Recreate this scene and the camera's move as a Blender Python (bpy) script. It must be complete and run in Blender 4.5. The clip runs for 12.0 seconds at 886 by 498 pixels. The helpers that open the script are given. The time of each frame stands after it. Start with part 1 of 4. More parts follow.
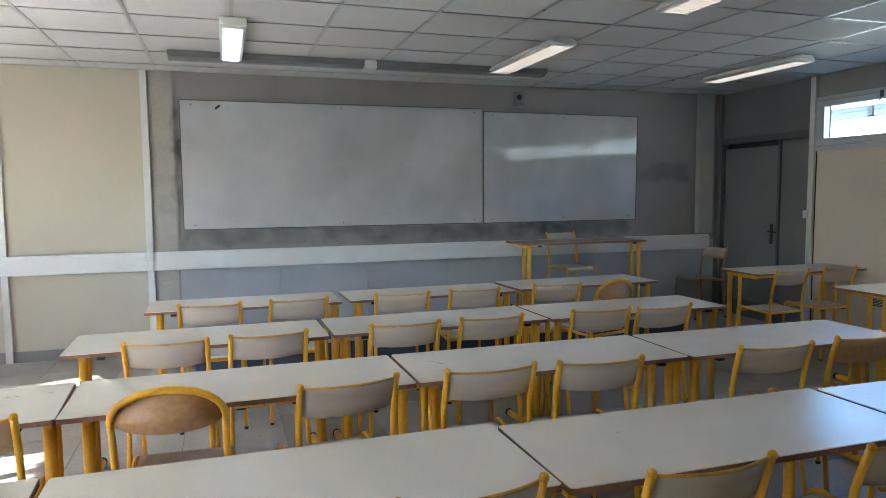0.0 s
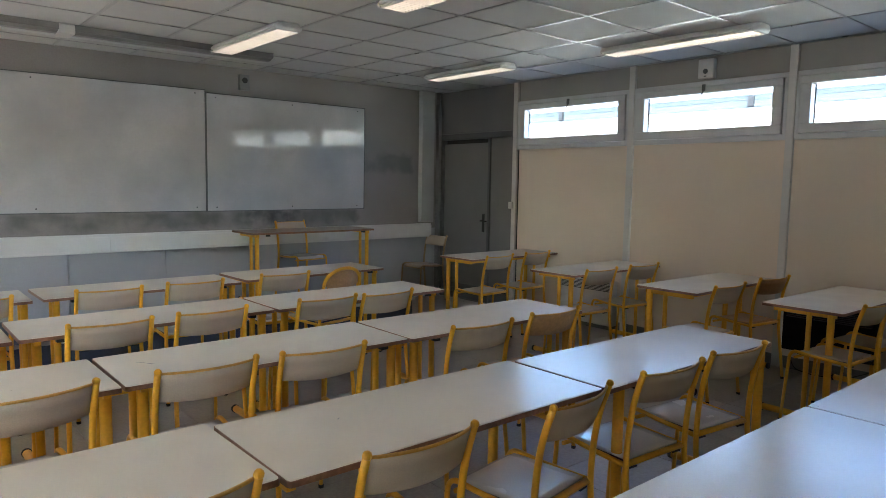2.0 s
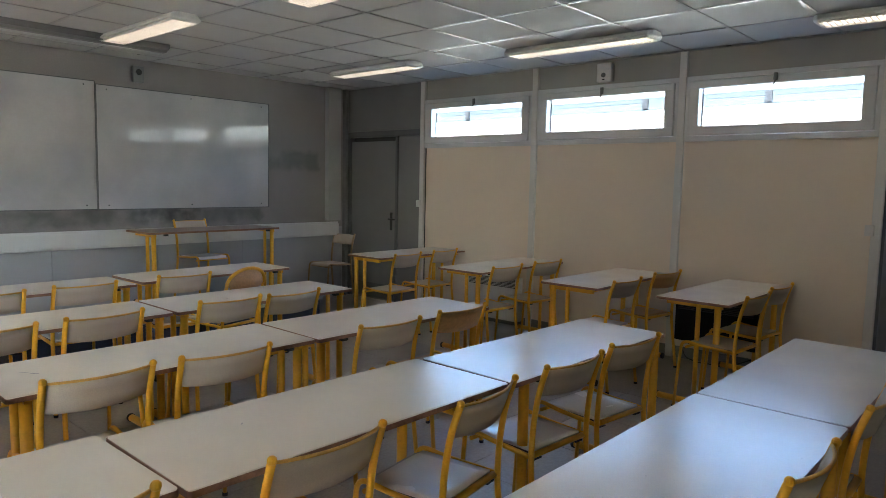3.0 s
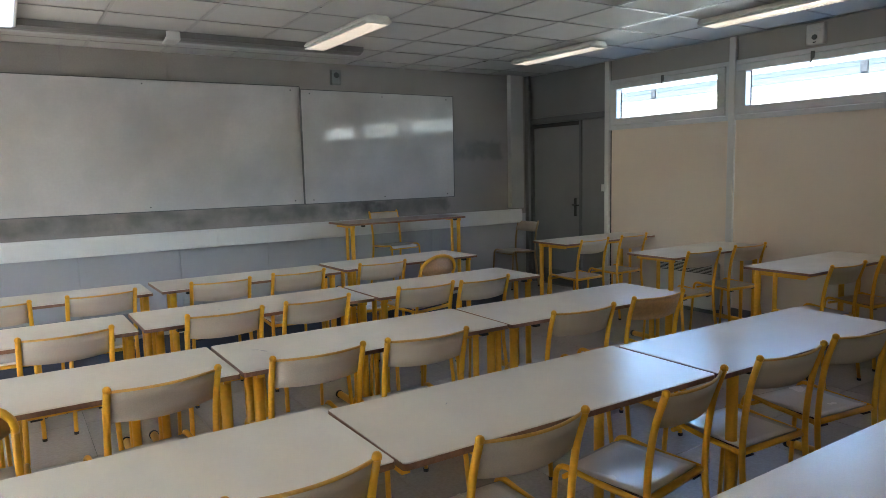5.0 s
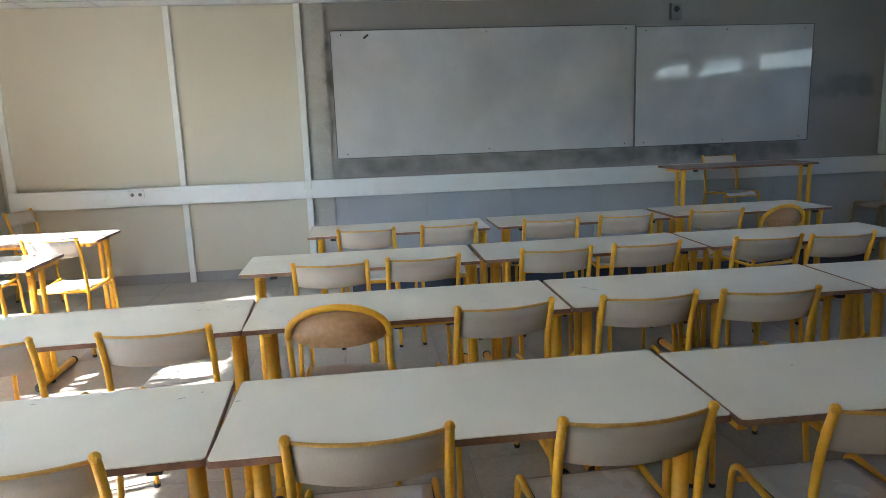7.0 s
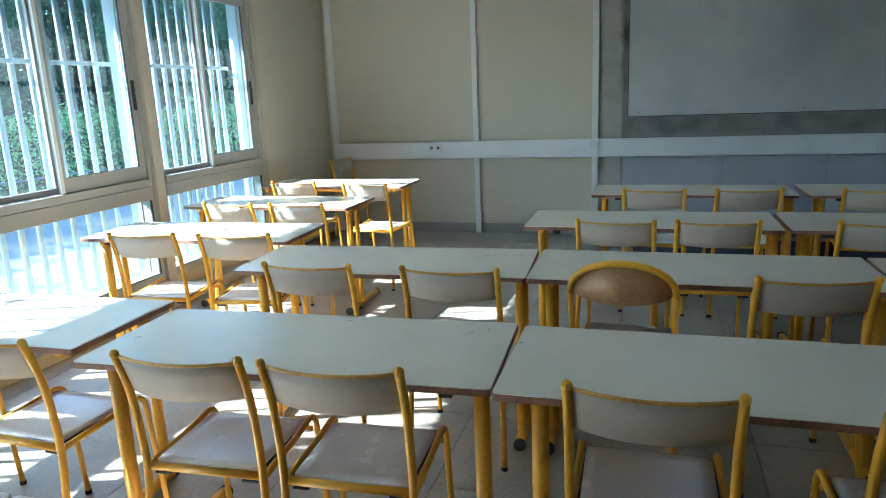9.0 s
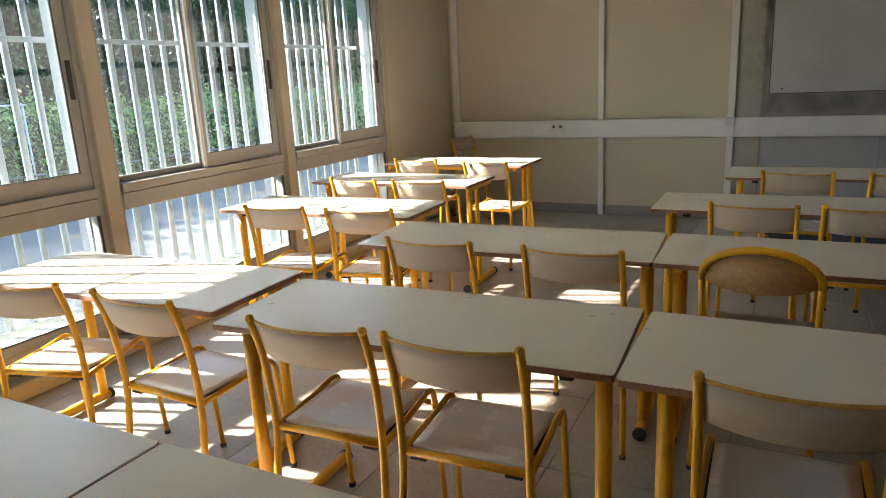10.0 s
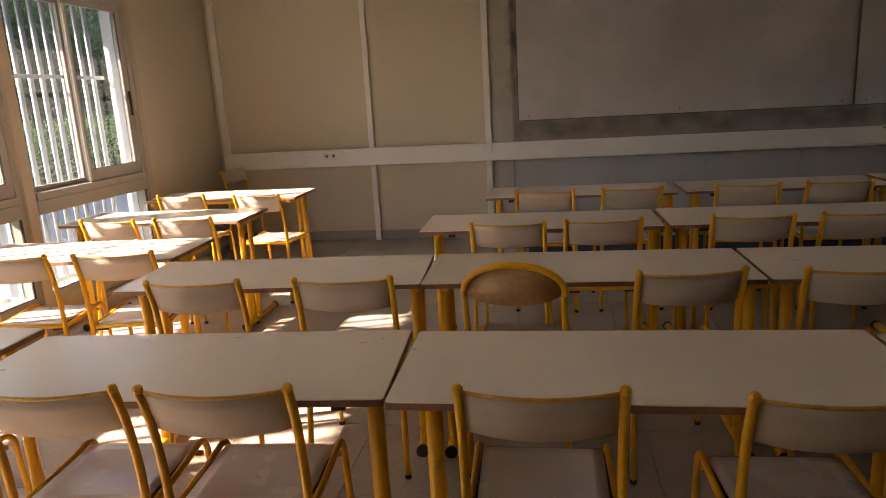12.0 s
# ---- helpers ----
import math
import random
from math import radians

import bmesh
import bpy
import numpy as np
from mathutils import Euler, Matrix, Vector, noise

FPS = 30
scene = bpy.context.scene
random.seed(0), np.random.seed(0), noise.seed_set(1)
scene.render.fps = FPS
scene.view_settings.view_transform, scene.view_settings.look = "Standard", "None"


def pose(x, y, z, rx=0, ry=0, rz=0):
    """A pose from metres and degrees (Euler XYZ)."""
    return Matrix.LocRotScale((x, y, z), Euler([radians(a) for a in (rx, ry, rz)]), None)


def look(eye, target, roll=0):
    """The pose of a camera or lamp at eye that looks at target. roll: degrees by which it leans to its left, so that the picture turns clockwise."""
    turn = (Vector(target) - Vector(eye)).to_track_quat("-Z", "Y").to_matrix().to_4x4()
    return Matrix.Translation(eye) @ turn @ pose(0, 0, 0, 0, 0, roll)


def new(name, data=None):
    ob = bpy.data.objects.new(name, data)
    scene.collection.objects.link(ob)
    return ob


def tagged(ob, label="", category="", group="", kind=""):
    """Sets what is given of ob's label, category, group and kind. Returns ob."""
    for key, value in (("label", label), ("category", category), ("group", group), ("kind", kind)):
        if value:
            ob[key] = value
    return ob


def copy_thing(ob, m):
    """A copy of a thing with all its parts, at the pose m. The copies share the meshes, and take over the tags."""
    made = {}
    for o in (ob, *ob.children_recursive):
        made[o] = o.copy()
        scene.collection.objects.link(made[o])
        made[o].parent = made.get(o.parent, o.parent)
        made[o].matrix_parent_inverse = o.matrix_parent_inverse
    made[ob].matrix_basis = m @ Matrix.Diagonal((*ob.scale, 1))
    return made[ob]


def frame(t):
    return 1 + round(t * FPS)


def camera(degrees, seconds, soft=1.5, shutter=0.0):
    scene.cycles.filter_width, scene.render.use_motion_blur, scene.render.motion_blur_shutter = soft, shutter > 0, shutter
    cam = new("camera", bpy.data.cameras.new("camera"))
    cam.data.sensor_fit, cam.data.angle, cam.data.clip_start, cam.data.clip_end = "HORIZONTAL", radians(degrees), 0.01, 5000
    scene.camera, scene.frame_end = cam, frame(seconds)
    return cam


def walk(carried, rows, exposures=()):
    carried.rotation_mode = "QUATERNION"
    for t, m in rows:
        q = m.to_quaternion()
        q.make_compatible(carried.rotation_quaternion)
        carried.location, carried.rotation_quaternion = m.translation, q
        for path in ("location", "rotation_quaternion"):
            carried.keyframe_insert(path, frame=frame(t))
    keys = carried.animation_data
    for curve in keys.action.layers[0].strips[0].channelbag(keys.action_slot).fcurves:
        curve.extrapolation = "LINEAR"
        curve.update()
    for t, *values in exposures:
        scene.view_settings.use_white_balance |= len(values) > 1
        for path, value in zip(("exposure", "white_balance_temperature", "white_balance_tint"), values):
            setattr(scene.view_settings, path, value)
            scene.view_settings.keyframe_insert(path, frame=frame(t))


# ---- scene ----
cam = camera(66.3, 12.0, 0.9)
EXPOSURES = [(0.0, 4.6, 5300, 14), (1.0, 4.56, 5450, 15), (2.5, 4.72, 5850, 17), (4.5, 4.7, 5850, 17), (5.5, 4.66, 5430, 14), (6.5, 4.5, 5200, 11), (7.0, 4.4, 5200, 11), (9.0, 3.5, 4720, 0), (9.5, 3.28, 5280, 6), (10.0, 3.07, 6350, 15), (10.5, 2.95, 7100, 21), (11.5, 3.06, 8050, 29), (12.0, 2.88, 7750, 34)]
PATH = [
    (0, (-2.676, -6.905, 1.501), (-2.062, -5.009, 1.334), -0.5),
    (0.5, (-2.666, -6.903, 1.499), (-1.954, -5.042, 1.329), -0.4),
    (1, (-2.657, -6.92, 1.508), (-1.767, -5.139, 1.324), -0.2),
    (1.5, (-2.633, -6.925, 1.506), (-1.529, -5.266, 1.33), 0.6),
    (2, (-2.621, -6.905, 1.497), (-1.337, -5.385, 1.301), 0.9),
    (2.5, (-2.625, -6.937, 1.513), (-1.199, -5.549, 1.313), 1.3),
    (2.7, (-2.615, -6.922, 1.499), (-1.136, -5.589, 1.301), 1.2),
    (4.5, (-2.625, -6.886, 1.499), (-1.329, -5.378, 1.287), -0.7),
    (5, (-2.661, -6.876, 1.494), (-1.586, -5.205, 1.261), -1.4),
    (5.5, (-2.681, -6.89, 1.501), (-1.866, -5.079, 1.267), -1.7),
    (6, (-2.69, -6.886, 1.494), (-2.16, -4.975, 1.233), -2.4),
    (6.5, (-2.695, -6.876, 1.489), (-2.288, -4.947, 1.152), -2.4),
    (7, (-2.731, -6.887, 1.489), (-2.527, -4.932, 1.121), -2.1),
    (7.2, (-2.723, -6.896, 1.493), (-2.605, -4.935, 1.121), -1.9),
    (8.8, (-2.757, -6.91, 1.467), (-3.255, -5.022, 1.033), -2.2),
    (9, (-2.776, -6.881, 1.457), (-3.364, -5.022, 1.01), -2.4),
    (9.5, (-2.798, -6.869, 1.45), (-3.522, -5.062, 0.993), -2.1),
    (10, (-2.803, -6.87, 1.447), (-3.703, -5.152, 0.958), -2.9),
    (10.5, (-2.794, -6.866, 1.448), (-3.705, -5.152, 0.968), -3.2),
    (11, (-2.782, -6.864, 1.452), (-3.563, -5.085, 0.975), -2.8),
    (11.5, (-2.758, -6.874, 1.461), (-3.269, -4.997, 0.997), -3.2),
    (12, (-2.734, -6.858, 1.455), (-3.05, -4.934, 1.013), -3.2),
]
walk(cam, [(t, look(eye, target, roll)) for t, eye, target, roll in PATH], EXPOSURES)

# ---------------------------------------------------------------- world and sun
AZ, EL = radians(199.0), radians(35.7)      # where the sun stands: azimuth from +x, and height
world = bpy.data.worlds.new("sky")
scene.world = world
world.use_nodes = True
_wn = world.node_tree.nodes
_sky = _wn.new("ShaderNodeTexSky")
_sky.sky_type = 'NISHITA'
_sky.sun_disc = False
_sky.dust_density = 1.5
_sky.ozone_density = 0.5
_sky.sun_elevation = EL
_sky.sun_rotation = math.pi / 2 - AZ
_haze = _wn.new("ShaderNodeHueSaturation")
_haze.inputs["Saturation"].default_value = 1.0
world.node_tree.links.new(_sky.outputs[0], _haze.inputs["Color"])
world.node_tree.links.new(_haze.outputs[0], _wn["Background"].inputs[0])
_wn["Background"].inputs[1].default_value = 0.15
sun = new("sun", bpy.data.lights.new("sun", 'SUN'))
sun.data.energy = 5.0
sun.data.angle = radians(0.9)
sun.data.color = (1.0, 0.90, 0.74)
sun.matrix_world = look((math.cos(AZ) * math.cos(EL) * 30, math.sin(AZ) * math.cos(EL) * 30, math.sin(EL) * 30), (0, 0, 0))


# ---------------------------------------------------------------- materials
def mat(name, colour, rough=0.6, metal=0.0, spec=0.5, scale=8.0, vary=0.12, fine=120.0, fine_vary=0.05, bump=0.0, bump_scale=200.0,
        rand=0.0, coat=0.0, stain=None, stain_scale=2.0, stain_lo=0.55, stain_hi=0.75, rough_vary=0.03, speck=None, speck_scale=9.0, speck_size=0.02):
    """A surface with variation at two scales, optional stains, specks and fine relief."""
    m = bpy.data.materials.new(name)
    m.use_nodes = True
    nt = m.node_tree
    n, l = nt.nodes, nt.links
    b = n["Principled BSDF"]
    b.inputs["Metallic"].default_value = metal
    b.inputs["Specular IOR Level"].default_value = spec
    b.inputs["Coat Weight"].default_value = coat
    b.inputs["Coat Roughness"].default_value = 0.15
    tc = n.new("ShaderNodeTexCoord")
    info = n.new("ShaderNodeObjectInfo")
    off = n.new("ShaderNodeVectorMath")
    off.operation = 'MULTIPLY_ADD'
    l.new(info.outputs["Random"], off.inputs[0])
    off.inputs[1].default_value = (17.3, 31.7, 11.9)
    l.new(tc.outputs["Object"], off.inputs[2])

    def noise_node(sc, detail=4.0):
        t = n.new("ShaderNodeTexNoise")
        t.inputs["Scale"].default_value = sc
        t.inputs["Detail"].default_value = detail
        l.new(off.outputs[0], t.inputs["Vector"])
        return t

    def ramp(src, lo, hi):
        r = n.new("ShaderNodeMapRange")
        r.inputs["From Min"].default_value, r.inputs["From Max"].default_value = 0.3, 0.7
        r.inputs["To Min"].default_value, r.inputs["To Max"].default_value = lo, hi
        l.new(src, r.inputs["Value"])
        return r.outputs[0]

    big, small = noise_node(scale), noise_node(fine, 2.0)
    k = n.new("ShaderNodeMath")
    k.operation = 'MULTIPLY'
    l.new(ramp(big.outputs[0], 1 - vary, 1 + vary), k.inputs[0])
    l.new(ramp(small.outputs[0], 1 - fine_vary, 1 + fine_vary), k.inputs[1])
    value = k.outputs[0]
    if rand:
        k2 = n.new("ShaderNodeMath")
        k2.operation = 'MULTIPLY'
        rr = n.new("ShaderNodeMapRange")
        rr.inputs["To Min"].default_value, rr.inputs["To Max"].default_value = 1 - rand, 1 + rand
        l.new(info.outputs["Random"], rr.inputs["Value"])
        l.new(value, k2.inputs[0])
        l.new(rr.outputs[0], k2.inputs[1])
        value = k2.outputs[0]
    mul = n.new("ShaderNodeVectorMath")
    mul.operation = 'SCALE'
    mul.inputs[0].default_value = colour
    l.new(value, mul.inputs["Scale"])
    out = mul.outputs[0]
    if stain:
        st = noise_node(stain_scale, 6.0)
        rs = n.new("ShaderNodeMapRange")
        rs.inputs["From Min"].default_value, rs.inputs["From Max"].default_value = stain_lo, stain_hi
        l.new(st.outputs[0], rs.inputs["Value"])
        mx = n.new("ShaderNodeMix")
        mx.data_type = 'RGBA'
        l.new(rs.outputs[0], mx.inputs[0])
        l.new(out, mx.inputs[6])
        mx.inputs[7].default_value = (*stain, 1)
        out = mx.outputs[2]
    if speck:
        vo = n.new("ShaderNodeTexVoronoi")
        vo.inputs["Scale"].default_value = speck_scale
        l.new(off.outputs[0], vo.inputs["Vector"])
        ms = n.new("ShaderNodeMapRange")
        ms.inputs["From Min"].default_value, ms.inputs["From Max"].default_value = speck_size, speck_size * 0.4
        l.new(vo.outputs["Distance"], ms.inputs["Value"])
        mask = noise_node(1.7, 1.0)
        mm = n.new("ShaderNodeMapRange")
        mm.inputs["From Min"].default_value, mm.inputs["From Max"].default_value = 0.55, 0.62
        l.new(mask.outputs[0], mm.inputs["Value"])
        mk = n.new("ShaderNodeMath")
        mk.operation = 'MULTIPLY'
        l.new(ms.outputs[0], mk.inputs[0])
        l.new(mm.outputs[0], mk.inputs[1])
        mx = n.new("ShaderNodeMix")
        mx.data_type = 'RGBA'
        l.new(mk.outputs[0], mx.inputs[0])
        l.new(out, mx.inputs[6])
        mx.inputs[7].default_value = (*speck, 1)
        out = mx.outputs[2]
    l.new(out, b.inputs["Base Color"])
    l.new(ramp(big.outputs[0], max(0.02, rough - rough_vary), min(1, rough + rough_vary)), b.inputs["Roughness"])
    if bump:
        bp = n.new("ShaderNodeBump")
        bp.inputs["Strength"].default_value = bump
        bp.inputs["Distance"].default_value = 0.002
        l.new(noise_node(bump_scale, 3.0).outputs[0], bp.inputs["Height"])
        l.new(bp.outputs[0], b.inputs["Normal"])
    return m


def glow(name, colour, strength):
    m = bpy.data.materials.new(name)
    m.use_nodes = True
    b = m.node_tree.nodes["Principled BSDF"]
    b.inputs["Base Color"].default_value = (0.35, 0.32, 0.27, 1)
    b.inputs["Emission Color"].default_value = (*colour, 1)
    b.inputs["Emission Strength"].default_value = strength
    return m


def glass_mat(name, tint=(0.82, 0.90, 0.915)):
    m = bpy.data.materials.new(name)
    m.use_nodes = True
    nt = m.node_tree
    out = nt.nodes["Material Output"]
    tr = nt.nodes.new("ShaderNodeBsdfTransparent")
    tr.inputs[0].default_value = (*tint, 1)
    gl = nt.nodes.new("ShaderNodeBsdfGlossy")
    gl.inputs["Roughness"].default_value = 0.03
    lw = nt.nodes.new("ShaderNodeLayerWeight")
    pw = nt.nodes.new("ShaderNodeMath")
    pw.operation = 'POWER'
    nt.links.new(lw.outputs["Facing"], pw.inputs[0])
    pw.inputs[1].default_value = 5.0
    fr = nt.nodes.new("ShaderNodeMapRange")
    fr.inputs["To Min"].default_value, fr.inputs["To Max"].default_value = 0.03, 0.7
    nt.links.new(pw.outputs[0], fr.inputs["Value"])
    mx = nt.nodes.new("ShaderNodeMixShader")
    nt.links.new(fr.outputs[0], mx.inputs[0])
    nt.links.new(tr.outputs[0], mx.inputs[1])
    nt.links.new(gl.outputs[0], mx.inputs[2])
    # pale translucent film stands in for the haze of glare over the panes
    glare_veil = nt.nodes.new("ShaderNodeBsdfTranslucent")
    glare_veil.inputs[0].default_value = (0.9, 0.92, 0.95, 1)
    film = nt.nodes.new("ShaderNodeMixShader")
    film.inputs[0].default_value = 0.007
    nt.links.new(mx.outputs[0], film.inputs[1])
    nt.links.new(glare_veil.outputs[0], film.inputs[2])
    nt.links.new(film.outputs[0], out.inputs[0])
    return m


M_LAMINATE = mat("table_laminate", (0.90, 0.835, 0.72), rough=0.235, rough_vary=0.015, vary=0.04, scale=3, fine=300, fine_vary=0.03, rand=0.03, bump=0.06, bump_scale=500,
                 speck=(0.16, 0.13, 0.11), speck_scale=9, speck_size=0.03)
M_EDGE = mat("table_edge_brown", (0.28, 0.145, 0.088), rough=0.5, vary=0.2, scale=12, fine=80, fine_vary=0.15, bump=0.1)
M_DESKTOP = mat("desk_brown_laminate", (0.24, 0.15, 0.105), rough=0.33, vary=0.1, scale=5, fine=120, fine_vary=0.1)
M_SCUFF = mat("scuff_mark", (0.40, 0.38, 0.355), rough=0.6, vary=0.3, scale=60, fine=400, fine_vary=0.3)
M_YELLOW = mat("yellow_paint", (0.78, 0.40, 0.014), rough=0.36, vary=0.07, scale=9, fine=90, fine_vary=0.05, rand=0.06, stain=(0.42, 0.2, 0.03), stain_scale=14, stain_lo=0.66, stain_hi=0.8)
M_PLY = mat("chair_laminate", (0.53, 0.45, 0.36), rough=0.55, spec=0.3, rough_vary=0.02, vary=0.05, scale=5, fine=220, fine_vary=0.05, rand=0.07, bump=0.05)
# lighter copy of the chair laminate, with window sheen put into the colour
M_SEAT = mat("sheen_seat_laminate", (0.82, 0.78, 0.72), rough=0.26, rough_vary=0.02, vary=0.05, scale=5, fine=220, fine_vary=0.05, rand=0.05, bump=0.05, coat=0.5)
M_WORNTUBE = mat("worn_beige_paint", (0.36, 0.24, 0.12), rough=0.45, vary=0.12, scale=9, fine=90, fine_vary=0.08, stain=(0.2, 0.15, 0.09), stain_scale=12, stain_lo=0.6, stain_hi=0.8)
M_TANPLY = mat("worn_tan_laminate", (0.43, 0.345, 0.26), rough=0.5, vary=0.08, scale=5, fine=220, fine_vary=0.06, bump=0.05)
# darker copy of the seat board: shade of the dim side put into its colour
M_SHADESEAT = mat("shaded_tan_seat", (0.50, 0.41, 0.31), rough=0.34, vary=0.07, scale=5, fine=220, fine_vary=0.05, rand=0.06, bump=0.05, coat=0.3)
M_PLY_EDGE = mat("ply_edge", (0.62, 0.35, 0.07), rough=0.45, vary=0.15, scale=20, fine=160, fine_vary=0.1)
M_SEAT_SHADOW = mat("seat_shadow_dark", (0.10, 0.07, 0.05), rough=0.6, vary=0.2)
M_WOOD = mat("varnished_beech", (0.50, 0.285, 0.13), rough=0.42, vary=0.06, scale=6, fine=60, fine_vary=0.12, rand=0.06)
M_BLACK = mat("black_rubber", (0.025, 0.025, 0.027), rough=0.6, vary=0.2)
M_SOOT = mat("matt_black_enamel", (0.012, 0.012, 0.013), rough=0.9, spec=0.1, vary=0.2)
M_BEIGE = mat("beige_panel", (0.485, 0.437, 0.335), rough=0.75, vary=0.03, scale=1.2, fine=260, fine_vary=0.05, bump=0.12, bump_scale=420)
# beige of the side wall, lightened to stand in for light that falls short
M_BEIGE_LIFTED = mat("lightened_pinkish_beige", (0.73, 0.63, 0.52), rough=0.7, vary=0.03, scale=1.2, fine=260, fine_vary=0.05, bump=0.12, bump_scale=420)
M_TAUPEHEAD = mat("taupe_panel", (0.33, 0.315, 0.285), rough=0.7, vary=0.04, scale=1.5, fine=200, fine_vary=0.05, bump=0.1, bump_scale=300)
M_GREYWALL = mat("grey_wall_paint", (0.26, 0.241, 0.223), rough=0.7, vary=0.07, scale=1.6, fine=90, fine_vary=0.05, bump=0.12, bump_scale=160,
                 stain=(0.15, 0.145, 0.135), stain_scale=1.3, stain_lo=0.56, stain_hi=0.8)
M_RAWSTRIP = mat("bare_concrete", (0.37, 0.345, 0.30), rough=0.8, vary=0.09, scale=2.5, fine=70, fine_vary=0.07, bump=0.2, bump_scale=120,
                 stain=(0.26, 0.245, 0.215), stain_scale=2.2, stain_lo=0.55, stain_hi=0.8)
M_LOWPANEL = mat("grey_blue_panel", (0.38, 0.379, 0.387), rough=0.5, vary=0.06, scale=2.0, fine=140, fine_vary=0.04, bump=0.05)
M_WHITE = mat("white_trim", (0.62, 0.61, 0.58), rough=0.45, vary=0.04, scale=4, fine=120, fine_vary=0.03)
M_GREYPOST = mat("pale_grey_post_paint", (0.38, 0.375, 0.36), rough=0.5, vary=0.06, scale=4, fine=120, fine_vary=0.04)
M_TRUNK = mat("white_pvc", (0.66, 0.65, 0.63), rough=0.4, vary=0.05, scale=2.5, fine=150, fine_vary=0.03, stain=(0.5, 0.48, 0.44), stain_scale=3, stain_lo=0.62, stain_hi=0.85)
M_GREYDOOR = mat("grey_door_paint", (0.175, 0.175, 0.17), rough=0.45, vary=0.06, scale=3, fine=150, fine_vary=0.04, bump=0.05)
M_GREYFRAME = mat("dark_grey_frame", (0.11, 0.112, 0.115), rough=0.45, vary=0.06)
M_TILE = mat("ceiling_tile", (0.55, 0.55, 0.54), rough=0.85, vary=0.03, scale=1.5, fine=200, fine_vary=0.06, bump=0.25, bump_scale=260)
M_TBAR = mat("ceiling_bar", (0.36, 0.36, 0.355), rough=0.3, metal=0.3, vary=0.05)
M_FLOOR = mat("vinyl_floor", (0.35, 0.312, 0.262), rough=0.34, vary=0.09, scale=2.2, fine=60, fine_vary=0.10, rand=0.05, bump=0.05,
              stain=(0.28, 0.26, 0.23), stain_scale=4, stain_lo=0.58, stain_hi=0.8)
M_GROUT = mat("floor_joint", (0.19, 0.175, 0.155), rough=0.8, vary=0.1)
M_BOARD = mat("whiteboard_enamel", (0.485, 0.478, 0.475), rough=0.018, spec=0.22, vary=0.09, scale=1.1, fine=40, fine_vary=0.02, rough_vary=0.004,
              stain=(0.375, 0.372, 0.372), stain_scale=1.6, stain_lo=0.42, stain_hi=0.75)
# rim darkened for the joint line and the shadow along the board edges
M_BOARDRIM = mat("shadow_board_rim", (0.10, 0.10, 0.10), rough=0.4, vary=0.1)
M_ALU = mat("aluminium", (0.55, 0.55, 0.55), rough=0.35, metal=0.8, vary=0.06)
M_TAUPE = mat("window_frame_paint", (0.315, 0.30, 0.27), rough=0.42, vary=0.05, scale=4, fine=120, fine_vary=0.03)
M_CREAMPOST = mat("cream_post_paint", (0.42, 0.36, 0.28), rough=0.5, vary=0.05, scale=4)
M_LIGHTFRAME = mat("pale_grey_frame", (0.56, 0.57, 0.57), rough=0.45, vary=0.05, scale=4)
M_BARS = mat("white_bar_paint", (0.42, 0.46, 0.50), rough=0.45, vary=0.05, scale=6)
M_NAVY = mat("navy_lino", (0.045, 0.055, 0.085), rough=0.5, vary=0.15, scale=4, fine=80, fine_vary=0.1)
M_GLASS = glass_mat("window_glass")
M_LAMPBODY = mat("lamp_white_steel", (0.7, 0.69, 0.66), rough=0.4, vary=0.04)
M_TUBE_COLD = glow("lamp_cold", (0.94, 0.97, 1.0), 0.12)
M_TUBE_WARM = glow("lamp_warm", (1.0, 0.80, 0.56), 0.10)
M_GREYTROUGH = mat("grey_steel_trough", (0.20, 0.20, 0.197), rough=0.4, metal=0.2, vary=0.08, scale=5)
M_DARKHOLE = mat("dark_gap", (0.03, 0.03, 0.03), rough=0.8, vary=0.1)
M_ASPHALT = mat("pale_asphalt", (0.15, 0.145, 0.135), rough=0.9, vary=0.12, scale=0.6, fine=40, fine_vary=0.2, bump=0.4, bump_scale=60)
M_GRASS = mat("rough_grass", (0.07, 0.11, 0.03), rough=0.9, vary=0.3, scale=0.8, fine=20, fine_vary=0.3, bump=0.5, bump_scale=30)


